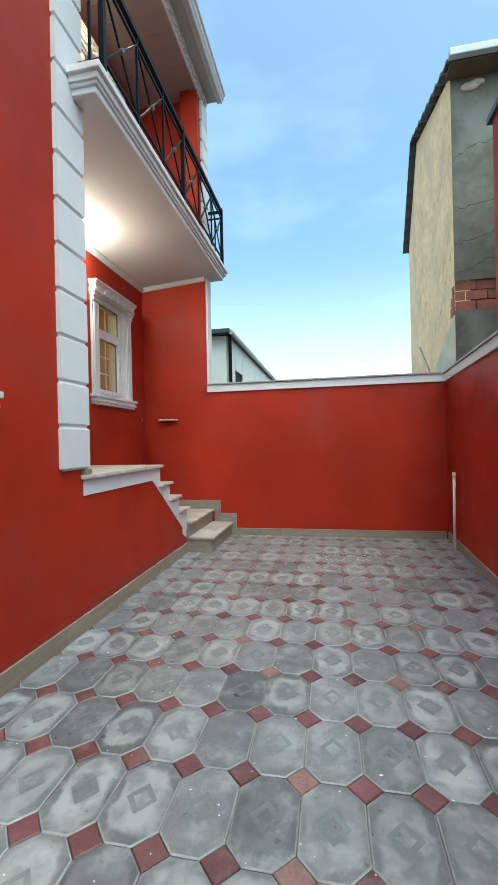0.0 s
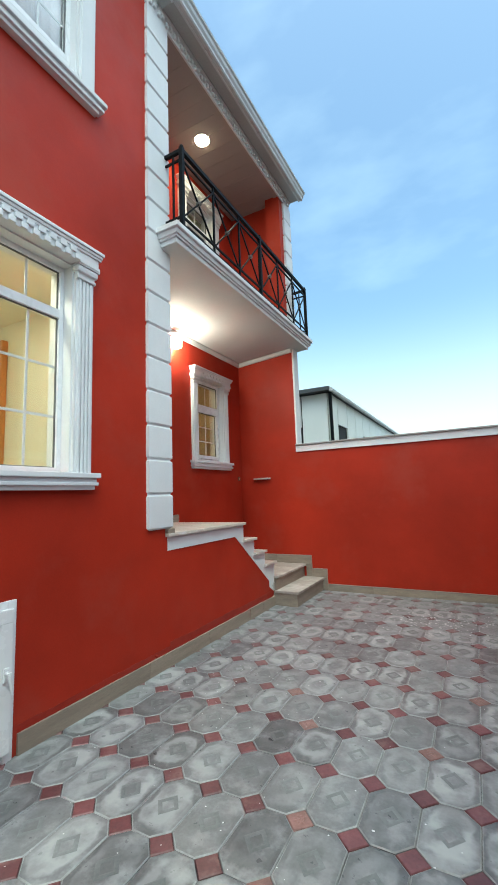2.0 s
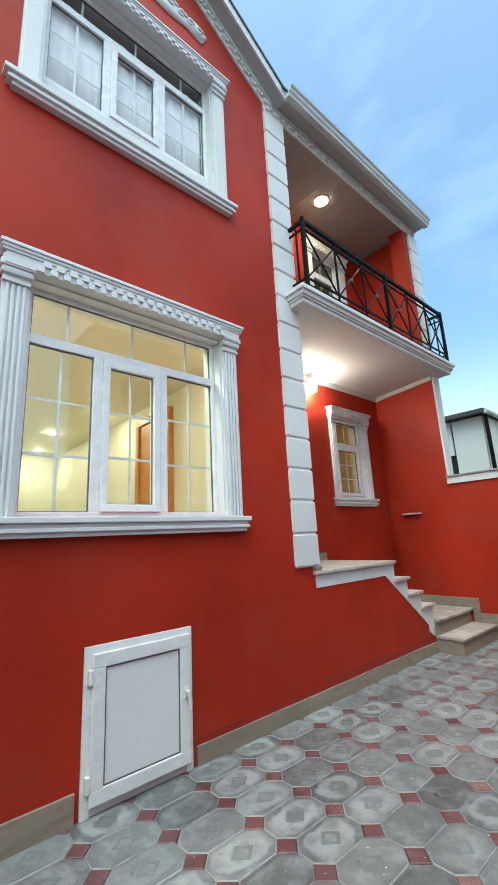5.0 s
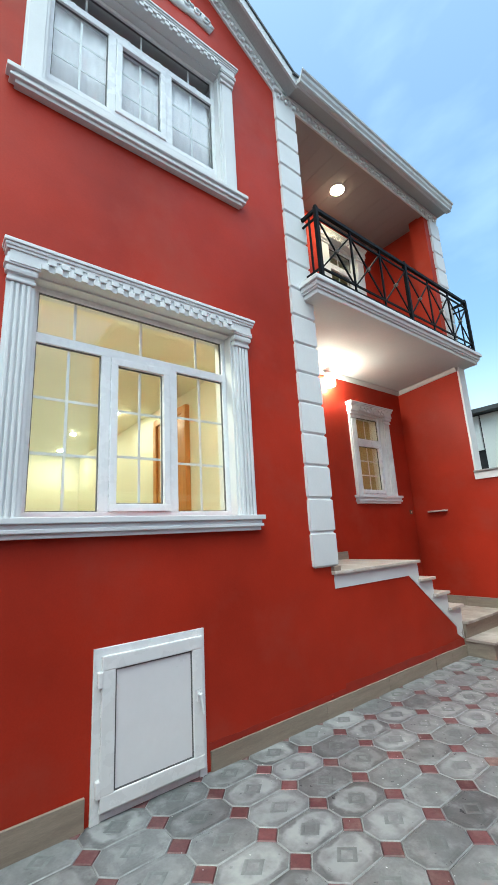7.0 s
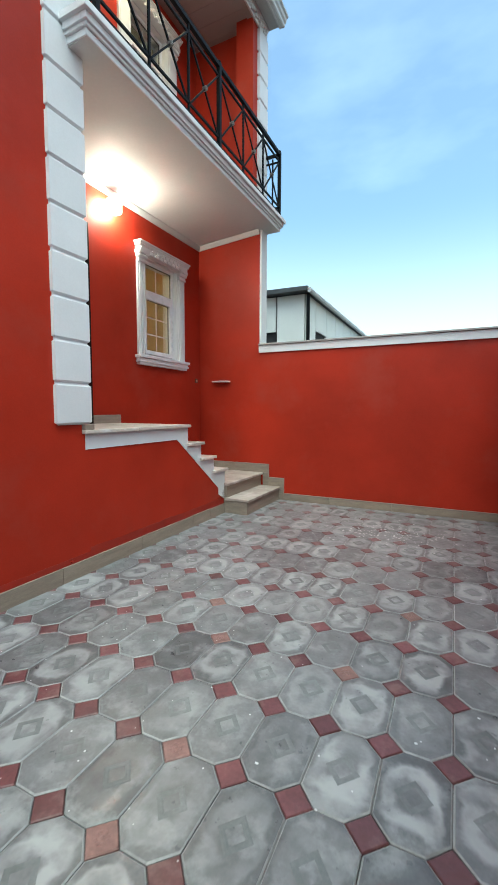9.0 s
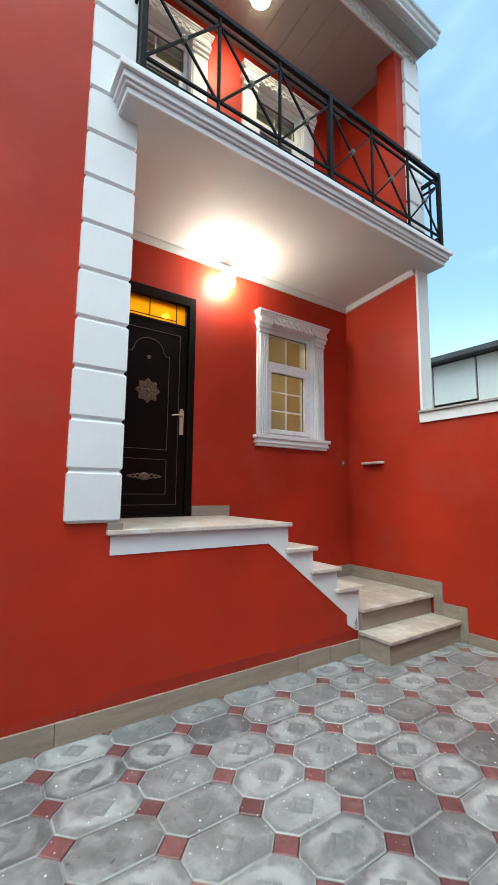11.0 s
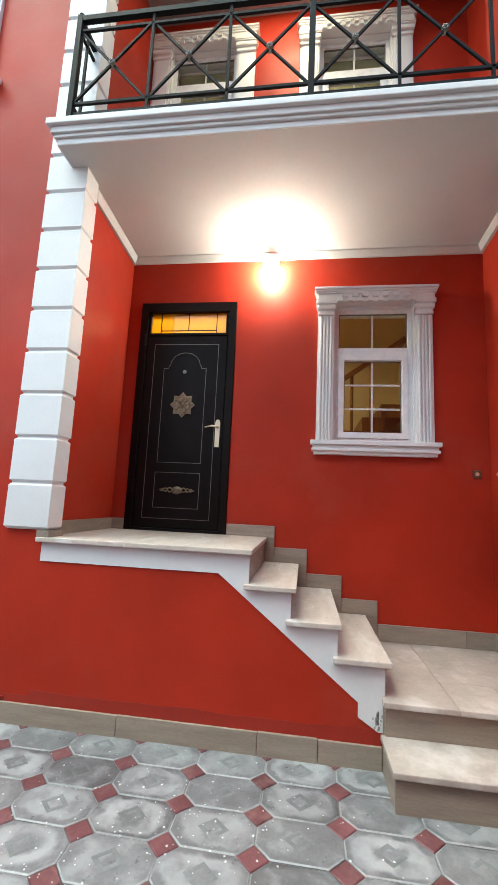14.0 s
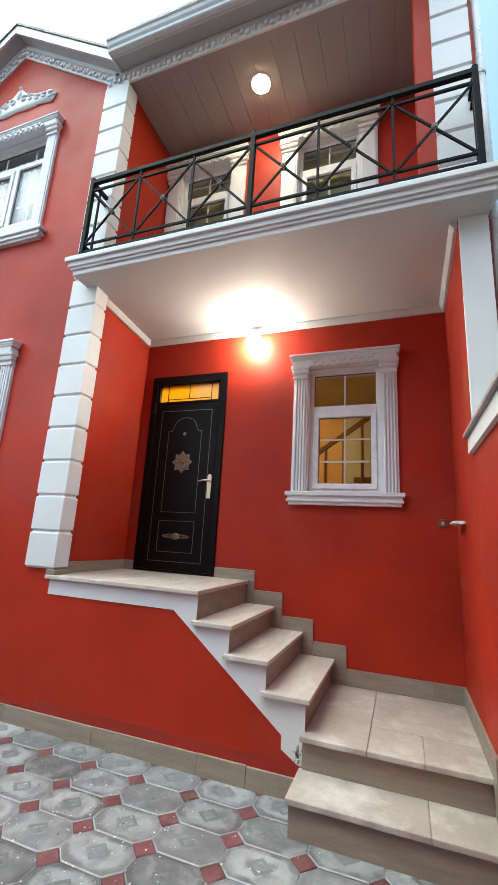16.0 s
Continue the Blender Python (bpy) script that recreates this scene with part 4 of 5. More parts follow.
    part("peephole", rod(bmesh.new(), (x + 0.002, ym, 2.72), (x + 0.014, ym, 2.72), 0.018, 14), ROSETTE, leaf, "round metal peephole")
    hz, hy = 2.12, yb - 0.055
    pl = bmesh.new()
    prism(pl, [(hy - 0.02, hz - 0.13), (hy + 0.02, hz - 0.13), (hy + 0.024, hz + 0.10), (hy + 0.012, hz + 0.13), (hy - 0.012, hz + 0.13), (hy - 0.024, hz + 0.10)], "x", x + 0.004, x + 0.013)
    plate = part("handle_plate", pl, HANDLE_METAL, leaf, "brushed bronze handle plate")
    hd = bmesh.new()
    rod(hd, (x + 0.01, hy, hz + 0.06), (x + 0.05, hy, hz + 0.06), 0.009)
    rod(hd, (x + 0.048, hy + 0.006, hz + 0.06), (x + 0.05, hy - 0.05, hz + 0.064), 0.009)
    rod(hd, (x + 0.05, hy - 0.05, hz + 0.064), (x + 0.042, hy - 0.115, hz + 0.052), 0.008, 8, 0.006)
    part("lever", hd, HANDLE_METAL, leaf, "curved bronze lever")
    for zz in (z0 + 0.35, z0 + 1.8):
        part("hinge", rod(bmesh.new(), (x + 0.03, y0 + f - 0.01, zz), (x + 0.03, y0 + f - 0.01, zz + 0.12), 0.012, 10), DOOR, t)
entrance_door()

# ---- cellar hatch ----
def cellar_hatch():
    y0, y1, z0, z1 = HATCH
    t = empty("cellar_hatch", (XF, (y0 + y1) / 2, z0))
    tagged(t, "closed white plastic hatch door low in the red wall", "hatch")
    x, f = XF - 0.01, 0.06
    fr = bmesh.new()
    box(fr, x - 0.05, x + 0.022, y0 + 0.0005, y0 + f, z0 - 0.018, z1 - 0.0005, 0.005)
    box(fr, x - 0.05, x + 0.022, y1 - f, y1 - 0.0005, z0 - 0.018, z1 - 0.0005, 0.005)
    box(fr, x - 0.05, x + 0.021, y0 + f - 0.003, y1 - f + 0.003, z1 - f, z1 - 0.0005, 0.005)
    box(fr, x - 0.05, x + 0.010, y0 + f - 0.003, y1 - f + 0.003, z0 - 0.018, z0 + 0.06, 0.005)
    part("hatch_frame", fr, UPVC, t)
    lf = bmesh.new()
    a, b, lo, hi, s = y0 + 0.045, y1 - 0.03, z0 + 0.055, z1 - 0.045, 0.085
    box(lf, x + 0.023, x + 0.05, a, b, lo, lo + s, 0.008)
    box(lf, x + 0.023, x + 0.05, a, b, hi - s, hi, 0.008)
    box(lf, x + 0.023, x + 0.049, a, a + s, lo + s - 0.006, hi - s + 0.006, 0.008)
    box(lf, x + 0.023, x + 0.049, b - s, b, lo + s - 0.006, hi - s + 0.006, 0.008)
    leaf = part("hatch_leaf", lf, UPVC, t)
    g = bmesh.new()
    k = 0.008
    box(g, x + 0.026, x + 0.04, a + s, b - s, lo + s, lo + s + k)
    box(g, x + 0.026, x + 0.04, a + s, b - s, hi - s - k, hi - s)
    box(g, x + 0.026, x + 0.04, a + s, a + s + k, lo + s + k, hi - s - k)
    box(g, x + 0.026, x + 0.04, b - s - k, b - s, lo + s + k, hi - s - k)
    part("gasket", g, GASKET, leaf)
    part("infill_panel", one_box(x + 0.02, x + 0.034, a + s - 0.002, b - s + 0.002, lo + s - 0.002, hi - s + 0.002), PANEL, leaf, "plain white infill panel")
    h = bmesh.new()
    hy, hz = b - 0.045, (lo + hi) / 2 + 0.04
    box(h, x + 0.05, x + 0.062, hy - 0.016, hy + 0.016, hz - 0.04, hz + 0.04, 0.006)
    rod(h, (x + 0.06, hy, hz + 0.01), (x + 0.085, hy, hz + 0.01), 0.011, 10)
    rod(h, (x + 0.085, hy, hz + 0.014), (x + 0.088, hy + 0.02, hz - 0.11), 0.012, 10, 0.008)
    part("handle", h, UPVC, leaf, "white plastic lever handle")
    for zz in (z0 + 0.13, z1 - 0.22):
        part("hinge", one_box(x + 0.02, x + 0.055, y0 + 0.02, y0 + 0.05, zz, zz + 0.09, 0.008), UPVC, t)
cellar_hatch()

# ---- balcony railing ----
def railing():
    t = empty("balcony_railing", (-1.63, 4.6, Z_BALC))
    tagged(t, "black iron balcony railing with crossed bars and small rosettes", "railing")
    x = -1.635
    zb, zl, zu, zt = 4.255, 4.345, 4.985, 5.085
    posts = [2.875, 4.635, 6.385]
    for y in posts:
        p = part("post", one_box(x - 0.022, x + 0.022, y - 0.022, y + 0.022, 4.18, 5.12, 0.004), IRON, t)
        part("finial", ball(bmesh.new(), (x, y, 5.13), 0.022, (1, 1, 0.8), 2), IRON, p)
    for z, w in ((zt, 0.04), (zu, 0.02), (zl, 0.02), (zb, 0.022)):
        for a, b in zip(posts, posts[1:]):
            part("rail", bar(bmesh.new(), (x, a + 0.02, z), (x, b - 0.02, z), w), IRON, t)
    for a, b in zip(posts, posts[1:]):
        s = (b - a) / 3
        for i in range(3):
            c0, c1 = a + s * i, a + s * (i + 1)
            if i:
                part("baluster", bar(bmesh.new(), (x, c0, zb), (x, c0, zt - 0.02), 0.02), IRON, t)
            part("cross_bar", bar(bmesh.new(), (x + 0.004, c0 + 0.012, zl), (x + 0.004, c1 - 0.012, zu), 0.016), IRON, t)
            part("cross_bar", bar(bmesh.new(), (x - 0.004, c0 + 0.012, zu), (x - 0.004, c1 - 0.012, zl), 0.016), IRON, t)
            ro = bmesh.new()
            ym, zm = (c0 + c1) / 2, (zl + zu) / 2
            rod(ro, (x - 0.020, ym, zm), (x + 0.018, ym, zm), 0.024, 12)
            for k in range(6):
                ball(ro, (x + 0.022, ym + 0.015 * math.cos(k * 1.047), zm + 0.015 * math.sin(k * 1.047)), 0.009, (0.8, 1, 1), 1)
            ball(ro, (x + 0.024, ym, zm), 0.008, (1, 1, 1), 1)
            part("rosette", ro, ROSETTE, t, "dull silver rosette")
    for y in (posts[0], posts[-1]):
        for z, w in ((zt, 0.036), (zu, 0.02), (zl, 0.02), (zb, 0.02)):
            part("rail", bar(bmesh.new(), (x, y, z), (XF + 0.03, y, z), w), IRON, t)
        xm = (x + XF + 0.03) / 2
        part("baluster", bar(bmesh.new(), (xm, y, zb), (xm, y, zu + 0.06), 0.018), IRON, t)
railing()

# ---- lamps ----
WL = empty("wall_lamp", (XR, 4.29, 3.66))
tagged(WL, "lit white frosted wall lamp close under the porch ceiling", "lamp")
part("lamp_base", one_box(XR, XR + 0.03, 4.25, 4.33, 3.68, 3.78, 0.01), UPVC, WL)
gl = bmesh.new()
box(gl, XR + 0.031, XR + 0.155, 4.218, 4.362, 3.65, 3.805, 0.03)
gl.normal_update()
# added unlit top faces, which keep the lamp's light off the ceiling
for f in gl.faces:
    f.material_index = 1 if f.normal.z > 0.4 else 0
part("lamp_shade", gl, [LAMPGLOW, UPVC], WL, "glowing frosted shade with an unlit top added to dim the ceiling")
DL = empty("downlight", (-2.38, 4.37, Z_TOP))
tagged(DL, "lit round downlight in the balcony ceiling", "lamp")
part("trim_ring", rod(bmesh.new(), (-2.38, 4.37, Z_TOP - 0.008), (-2.38, 4.37, Z_TOP + 0.0), 0.115, 24), UPVC, DL)
part("diffuser", rod(bmesh.new(), (-2.38, 4.37, Z_TOP - 0.014), (-2.38, 4.37, Z_TOP - 0.0085), 0.098, 24), DOWNGLOW, DL, "glowing round diffuser")

# ---- small things on the porch and in the yard ----
sh = bmesh.new()
prism(sh, [(-2.69, YB), (-2.38, YB), (-2.37, YB - 0.02), (-2.40, YB - 0.075), (-2.45, YB - 0.09), (-2.62, YB - 0.09), (-2.68, YB - 0.07), (-2.70, YB - 0.02)], "z", 1.785, 1.81)
bmesh.ops.bevel(sh, geom=sh.edges[:], offset=0.005, segments=1, affect="EDGES")
tagged(part("wall_shelf", sh, MARBLE), "small white stone shelf on the red porch wall", "shelf")
SW = empty("wall_socket", (XR, 6.13, 1.81))
tagged(SW, "small brass-coloured wall socket on the red porch wall", "socket")
part("cover_plate", one_box(XR, XR + 0.012, 6.093, 6.163, 1.782, 1.852, 0.004), BRONZE, SW)
part("socket_insert", rod(bmesh.new(), (XR + 0.01, 6.1275, 1.8175), (XR + 0.016, 6.1275, 1.8175), 0.016, 16), HANDLE_METAL, SW)
PP = empty("standpipe", (1.49, 5.6, 0))
tagged(PP, "thin white plastic pipe standing by the yard wall", "pipe")
part("pipe", rod(bmesh.new(), (1.495, 5.60, -0.02), (1.505, 5.60, 0.93), 0.017, 10), PIPE, PP, smooth=True)
part("cap", rod(bmesh.new(), (1.505, 5.60, 0.93), (1.505, 5.60, 0.985), 0.022, 10), PIPE, PP)

# ---- things inside the rooms ----
ID = empty("inner_door", (-4.6, 2.53, 1.2))
tagged(ID, "orange wooden inner door frame with the door ajar", "door")
fr = bmesh.new()
box(fr, -4.06, -3.96, 2.47, 2.549, 1.2, 3.32, 0.01)
box(fr, -4.98, -4.88, 2.47, 2.549, 1.2, 3.32, 0.01)
box(fr, -4.98, -3.96, 2.475, 2.549, 3.32, 3.42, 0.01)
part("door_frame", fr, ORANGE, ID)
part("door_leaf", one_box(-4.87, -4.07, 2.50, 2.54, 1.21, 3.31, 0.006), ORANGE, ID)
# spots after the first three are unseen, added to brighten the room
for xx, yv in ((-5.4, 2.0), (-7.0, 1.8), (-8.55, 1.95), (-4.2, -0.7), (-7.0, -0.7), (-2.33, -0.7), (-2.33, 0.3), (-2.33, 1.05), (-2.33, 1.85)):
    d = empty("ceiling_spot", (xx, yv, 3.62))
    tagged(d, "lit round ceiling spot in the cream front room", "lamp", group="front room spots")
    part("spot_ring", rod(bmesh.new(), (xx, yv, 3.608), (xx, yv, 3.619), 0.06, 16), UPVC, d)
    part("spot_glow", rod(bmesh.new(), (xx, yv, 3.60), (xx, yv, 3.6075), 0.048, 16), SPOTGLOW, d)
# unseen spots, added to light the hall and the amber transom glass
for xx, yv in ((-3.9, 3.4), (-4.6, 4.3)):
    d = empty("ceiling_spot", (xx, yv, 3.95))
    tagged(d, "lit warm ceiling spot in the stair hall", "lamp", group="stair hall spots")
    part("spot_ring", rod(bmesh.new(), (xx, yv, 3.938), (xx, yv, 3.949), 0.06, 16), UPVC, d)
    part("spot_glow", rod(bmesh.new(), (xx, yv, 3.93), (xx, yv, 3.9375), 0.048, 16), HALLGLOW, d)
structure("wall_stair_panel", one_box(-5.898, -5.88, 2.70, 4.88, 1.2, 3.94), OCHRE, "warm ochre painted part of the stair hall wall")
IS = empty("inner_stair", (-5.0, 4.8, 1.2))
tagged(IS, "inner stair with brown wooden treads and handrail", "stairs")
for i in range(9):
    part("tread", one_box(-5.85, -4.9, 3.6 + i * 0.26, 3.9 + i * 0.26, 1.2 + i * 0.19, 1.39 + i * 0.19, 0.006), BROWNWOOD, IS)
part("handrail", bar(bmesh.new(), (-4.9, 3.6, 2.15), (-4.9, 6.0, 3.85), 0.06), BROWNWOOD, IS)
for i in range(8):
    part("baluster", rod(bmesh.new(), (-4.9, 3.72 + i * 0.26, 1.3 + i * 0.19), (-4.9, 3.72 + i * 0.26, 2.22 + i * 0.186), 0.022, 8), BROWNWOOD, IS)
# net curtain with a wavy top edge, close behind the upper window
cur = bmesh.new()
n = 80
rows = []
for i in range(n + 1):
    u = UW[0] + 0.03 + (UW[1] - UW[0] - 0.06) * i / n
    xx = XF - 0.155 + 0.008 * math.sin(u * 60) + 0.006 * math.sin(u * 23)
    top = 6.24 + 0.02 * math.sin(u * 17) + 0.015 * math.sin(u * 41)
    rows.append([cur.verts.new((xx, u, z)) for z in (UW[2] + 0.26, 5.6, top)])
for a, b in zip(rows, rows[1:]):
    for j in range(2):
        cur.faces.new((a[j], b[j], b[j + 1], a[j + 1]))
cob = part("net_curtain", cur, NET, smooth=True)
tagged(cob, "pale lilac net curtain hanging behind the upper window", "curtain")
sol = cob.modifiers.new("thickness", "SOLIDIFY")
sol.thickness = 0.003

# added sheet and tube; the olive colour stands in for the panes' reflection
for hole in (BW1, BW2):
    bl = empty("olive_backing", (XR - 0.2, (hole[0] + hole[1]) / 2, hole[3]))
    tagged(bl, "olive sheet added behind the balcony window for its reflected tone", "blind", group="balcony blinds")
    part("blind_cloth", one_box(XR - 0.202, XR - 0.199, hole[0] + 0.03, hole[1] - 0.03, hole[2] + 0.02, hole[3] - 0.05), PANETONE, bl)
    part("blind_tube", rod(bmesh.new(), (XR - 0.2, hole[0] + 0.02, hole[3] - 0.045), (XR - 0.2, hole[1] - 0.02, hole[3] - 0.045), 0.018, 10), UPVC, bl)
stub = bmesh.new()
rod(stub, (XF - 0.01, 2.72, 0.145), (XF + 0.012, 2.72, 0.145), 0.012, 10)
rod(stub, (XF + 0.012, 2.72, 0.145), (XF + 0.02, 2.72, 0.145), 0.007, 8)
tagged(part("wall_plug", stub, REDDARK), "small painted plug low on the red wall", "plug")

# ---- neighbouring buildings ----
NX, NY = 2.5, 9.0
NB = empty("neighbour_house", (NX, NY, 0))
tagged(NB, "tall unfinished house with sand render and grey cement wall", "house")
gable = [(NY, 0), (13.6, 0), (13.6, 7.3), (12.2, 9.6), (NY, 8.7)]
part("side_wall", one_prism(gable, "x", NX, NX + 0.3), CREAMWALL, NB, "bare sand-coloured rendered gable wall")
for z0, z1, set_back in ((0, 3.97, -0.02), (3.97, 4.57, 0.05), (4.57, 8.75, -0.02)):
    part("front_wall", one_box(NX + 0.006, 9.0, NY + set_back, NY + 0.25, z0, z1), GREYWALL, NB, "patchy grey cement rendered wall")
rb = random.Random(9)
for r in range(3):
    for i in range(9):
        x0 = NX + 0.012 + i * 0.4 - (0.2 if r % 2 else 0)
        x1 = x0 + 0.385
        x0 = max(x0, NX + 0.012)
        part("brick", one_box(x0, x1, NY - 0.004 + rb.uniform(-0.008, 0.008), NY + 0.06, 3.975 + r * 0.2, 4.16 + r * 0.2, 0.005), BRICK, NB)
part("loose_render", ball(ball(bmesh.new(), (NX + 0.36, NY - 0.03, 8.40), 0.17, (1.1, 0.4, 0.55), 2), (NX + 0.50, NY - 0.03, 8.47), 0.12, (1.2, 0.4, 0.6), 2), MARBLE, NB, "pale lump of render under the eaves")
# black plate on the wall face; its colour paints the hole's shade
part("wall_hole", one_box(NX + 0.9, NX + 1.0, NY - 0.03, NY - 0.019, 5.85, 5.98, 0.01), DARK, NB)
# worn patches, corner bricks and cracks of the neighbour's walls
PALE = material("pale_lime_plaster", (0.56, 0.53, 0.40), rough=0.9, vary=0.2, scale=1.5, bump=0.4, bump_scale=4)
part("plaster_patch", one_prism([(NY - 0.015, 0.0), (NY - 0.015, 3.85), (NY + 1.1, 3.3), (NY + 2.6, 2.4), (NY + 2.6, 0.0)], "x", NX - 0.03, NX + 0.001), PALE, NB, "pale lime plaster on the foot of the gable wall")
for r in range(3):
    part("brick", one_box(NX - 0.012 - r * 0.003, NX + 0.004, NY - 0.006, NY + 0.26 - 0.07 * r, 3.90 + r * 0.2, 4.08 + r * 0.2, 0.006), BRICK, NB)
CRACK = material("crack_shadow_grey", (0.06, 0.06, 0.052), rough=0.95, bump=0.2)
def crack(points, axis, seed):
    """A ragged open crack along a line of places on a wall."""
    bm, rc, prev = bmesh.new(), random.Random(seed), None
    for (u0, z0), (u1, z1) in zip(points, points[1:]):
        for k in range(8):
            f = k / 8
            u, z, w = u0 + (u1 - u0) * f, z0 + (z1 - z0) * f + rc.uniform(-0.03, 0.03), rc.uniform(0.004, 0.013)
            row = [bm.verts.new((u, NY - 0.024, z - w) if axis == "x" else (NX - 0.005, u, z - w)), bm.verts.new((u, NY - 0.024, z + w) if axis == "x" else (NX - 0.005, u, z + w))]
            if prev:
                bm.faces.new((prev[0], row[0], row[1], prev[1]))
            prev = row
    part("crack", bm, CRACK, NB)
crack([(NX + 0.02, 7.0), (NX + 0.4, 7.25), (NX + 1.3, 7.35), (NX + 2.6, 7.3)], "x", 1)
crack([(NX + 0.1, 6.0), (NX + 0.9, 6.15), (NX + 1.4, 6.1), (NX + 2.2, 6.35)], "x", 2)
crack([(NX + 0.02, 5.3), (NX + 0.3, 5.35), (NX + 1.0, 5.55), (NX + 2.4, 5.6)], "x", 3)
crack([(NX + 0.02, 4.72), (NX + 0.25, 4.75), (NX + 0.6, 4.95), (NX + 1.9, 5.1)], "x", 4)
crack([(NY + 0.05, 5.3), (NY + 0.5, 4.9), (NY + 1.0, 4.3), (NY + 1.3, 4.15)], "y", 5)
def wavy(start, stop, x0, x1, waves=9):
    """One corrugated roof slope whose edge rises and falls in waves."""
    pts, n = [], waves * 4
    for i in range(n + 1):
        u = i / n
        pts.append((start[0] + (stop[0] - start[0]) * u, start[1] + (stop[1] - start[1]) * u + 0.028 * math.sin(2 * math.pi * waves * u)))
    return one_prism(pts + [(y, z + 0.06) for y, z in pts[::-1]], "x", x0, x1)
part("roof_slope", wavy((NY - 0.45, 8.62), (12.25, 9.68), NX - 0.16, 9.2), ROOF, NB, "dark corrugated roof slope")
part("roof_slope", wavy((12.26, 9.68), (13.75, 7.25), NX - 0.16, 9.2), ROOF, NB, "dark corrugated roof slope")
part("eaves_gutter", one_box(NX - 0.16, 9.2, NY - 0.60, NY - 0.46, 8.62, 8.76, 0.02), GUTTER, NB)
part("eaves_board", one_box(NX - 0.1, 9.2, NY - 0.45, NY - 0.02, 8.60, 8.63), material("brown_eaves_board", (0.14, 0.09, 0.05), rough=0.8), NB)
pole = rod(bmesh.new(), (1.515, 7.5, 2.98), (2.62, 7.5, -0.02), 0.012, 8)
tagged(part("leaning_pole", pole, COPING), "thin grey metal pole leaning behind the boundary wall", "pole")
RN = empty("red_neighbour_house", (4.3, 5.3, 0))
tagged(RN, "red painted neighbouring house beyond the boundary wall", "house")
part("wall", one_box(2.76, 6.0, 3.0, 7.6, 0, 6.7), RED, RN)
part("eaves", one_box(2.70, 6.05, 2.9, 7.7, 6.705, 6.81), ROOF, RN)

WS = empty("panel_shed", (-2.6, 10.5, 0))
tagged(WS, "white panel building with black window openings behind the wall", "building")
sx, sy, sz = -2.58, 10.5, 4.22
# solid black core; its colour stands in for the shed's unlit inside
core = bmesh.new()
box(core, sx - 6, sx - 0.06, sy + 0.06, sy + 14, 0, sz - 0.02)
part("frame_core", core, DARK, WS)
xs = [sx - 0.03, sx - 0.80, sx - 1.75, sx - 2.7, sx - 3.7]
for i, (a, b) in enumerate(zip(xs, xs[1:])):
    zlo = 3.35 if i == 1 else 0
    part("front_panel", one_box(b + 0.02, a - 0.02, sy, sy + 0.05, zlo, sz, 0.004), BOARD, WS)
    if i == 1:
        part("front_panel", one_box(b + 0.02, a - 0.02, sy, sy + 0.05, 0, 2.3, 0.004), BOARD, WS)
yv = sy + 0.05
for i, wd in enumerate((0.75, 1.0, 1.0, 1.0, 1.1, 1.1, 1.1, 1.1, 1.1, 1.1)):
    if i in (1, 4):
        part("side_panel", one_box(sx - 0.05, sx, yv + 0.015, yv + wd - 0.015, 3.45, sz, 0.004), BOARD, WS)
        part("side_panel", one_box(sx - 0.05, sx, yv + 0.015, yv + wd - 0.015, 0, 2.5, 0.004), BOARD, WS)
    else:
        part("side_panel", one_box(sx - 0.05, sx, yv + 0.015, yv + wd - 0.015, 0, sz, 0.004), BOARD, WS)
    yv += wd
part("corner_pipe", rod(bmesh.new(), (sx + 0.06, sy - 0.03, 0), (sx + 0.06, sy - 0.03, sz), 0.045, 10), IRON, WS)
part("roof", one_prism([(sx - 6.2, sz + 0.05), (sx + 0.10, sz + 0.02), (sx + 0.10, sz + 0.12), (sx - 6.2, sz + 0.18)], "y", sy - 0.25, sy + 14.2), ROOF, WS)
part("roof_gutter", rod(bmesh.new(), (sx + 0.13, sy - 0.2, sz + 0.04), (sx + 0.13, sy + 14, sz + 0.04), 0.06, 8), GUTTER, WS)

# ---- yard paving: elongated octagons with small red squares between ----
PX, PY, X0, Y0 = 0.2505, 0.393, -1.148, 1.342
CUT = 0.072
def octagon(inset, c=CUT):
    a, b = PX / 2 - 0.0012 - inset, PY / 2 - 0.0012 - inset
    c = c + 0.0006 - inset * 0.586
    return [(a, -b + c), (a, b - c), (a - c, b), (-a + c, b), (-a, b - c), (-a, -b + c), (-a + c, -b), (a - c, -b)]
def octagon_bm(bm, cx=0.0, cy=0.0, dz=0.0):
    rings = [[bm.verts.new((cx + x, cy + y, dz + z)) for x, y in octagon(i)] for i, z in ((0, -0.021), (0, -0.0045), (0.006, -0.0006), (0.020, 0.0), (0.029, -0.0005), (0.038, 0.0))]
    for k, (r, s) in enumerate(zip(rings, rings[1:])):
        for i in range(8):
            bm.faces.new((r[i], r[(i + 1) % 8], s[(i + 1) % 8], s[i])).material_index = 2 if k == 1 else 0
    bm.faces.new(rings[-1])
    lo, hi, w, h = [], [], 0.066, 0.074
    for k, z in ((1.0, 0.0002), (0.88, 0.0011), (0.70, 0.0011), (0.56, 0.0002)):
        lo.append([bm.verts.new((cx + x * k, cy + y * k, dz + z)) for x, y in ((w, 0), (0, h), (-w, 0), (0, -h))])
    for k, (r, s) in enumerate(zip(lo, lo[1:])):
        for i in range(4):
            bm.faces.new((r[i], r[(i + 1) % 4], s[(i + 1) % 4], s[i])).material_index = 1
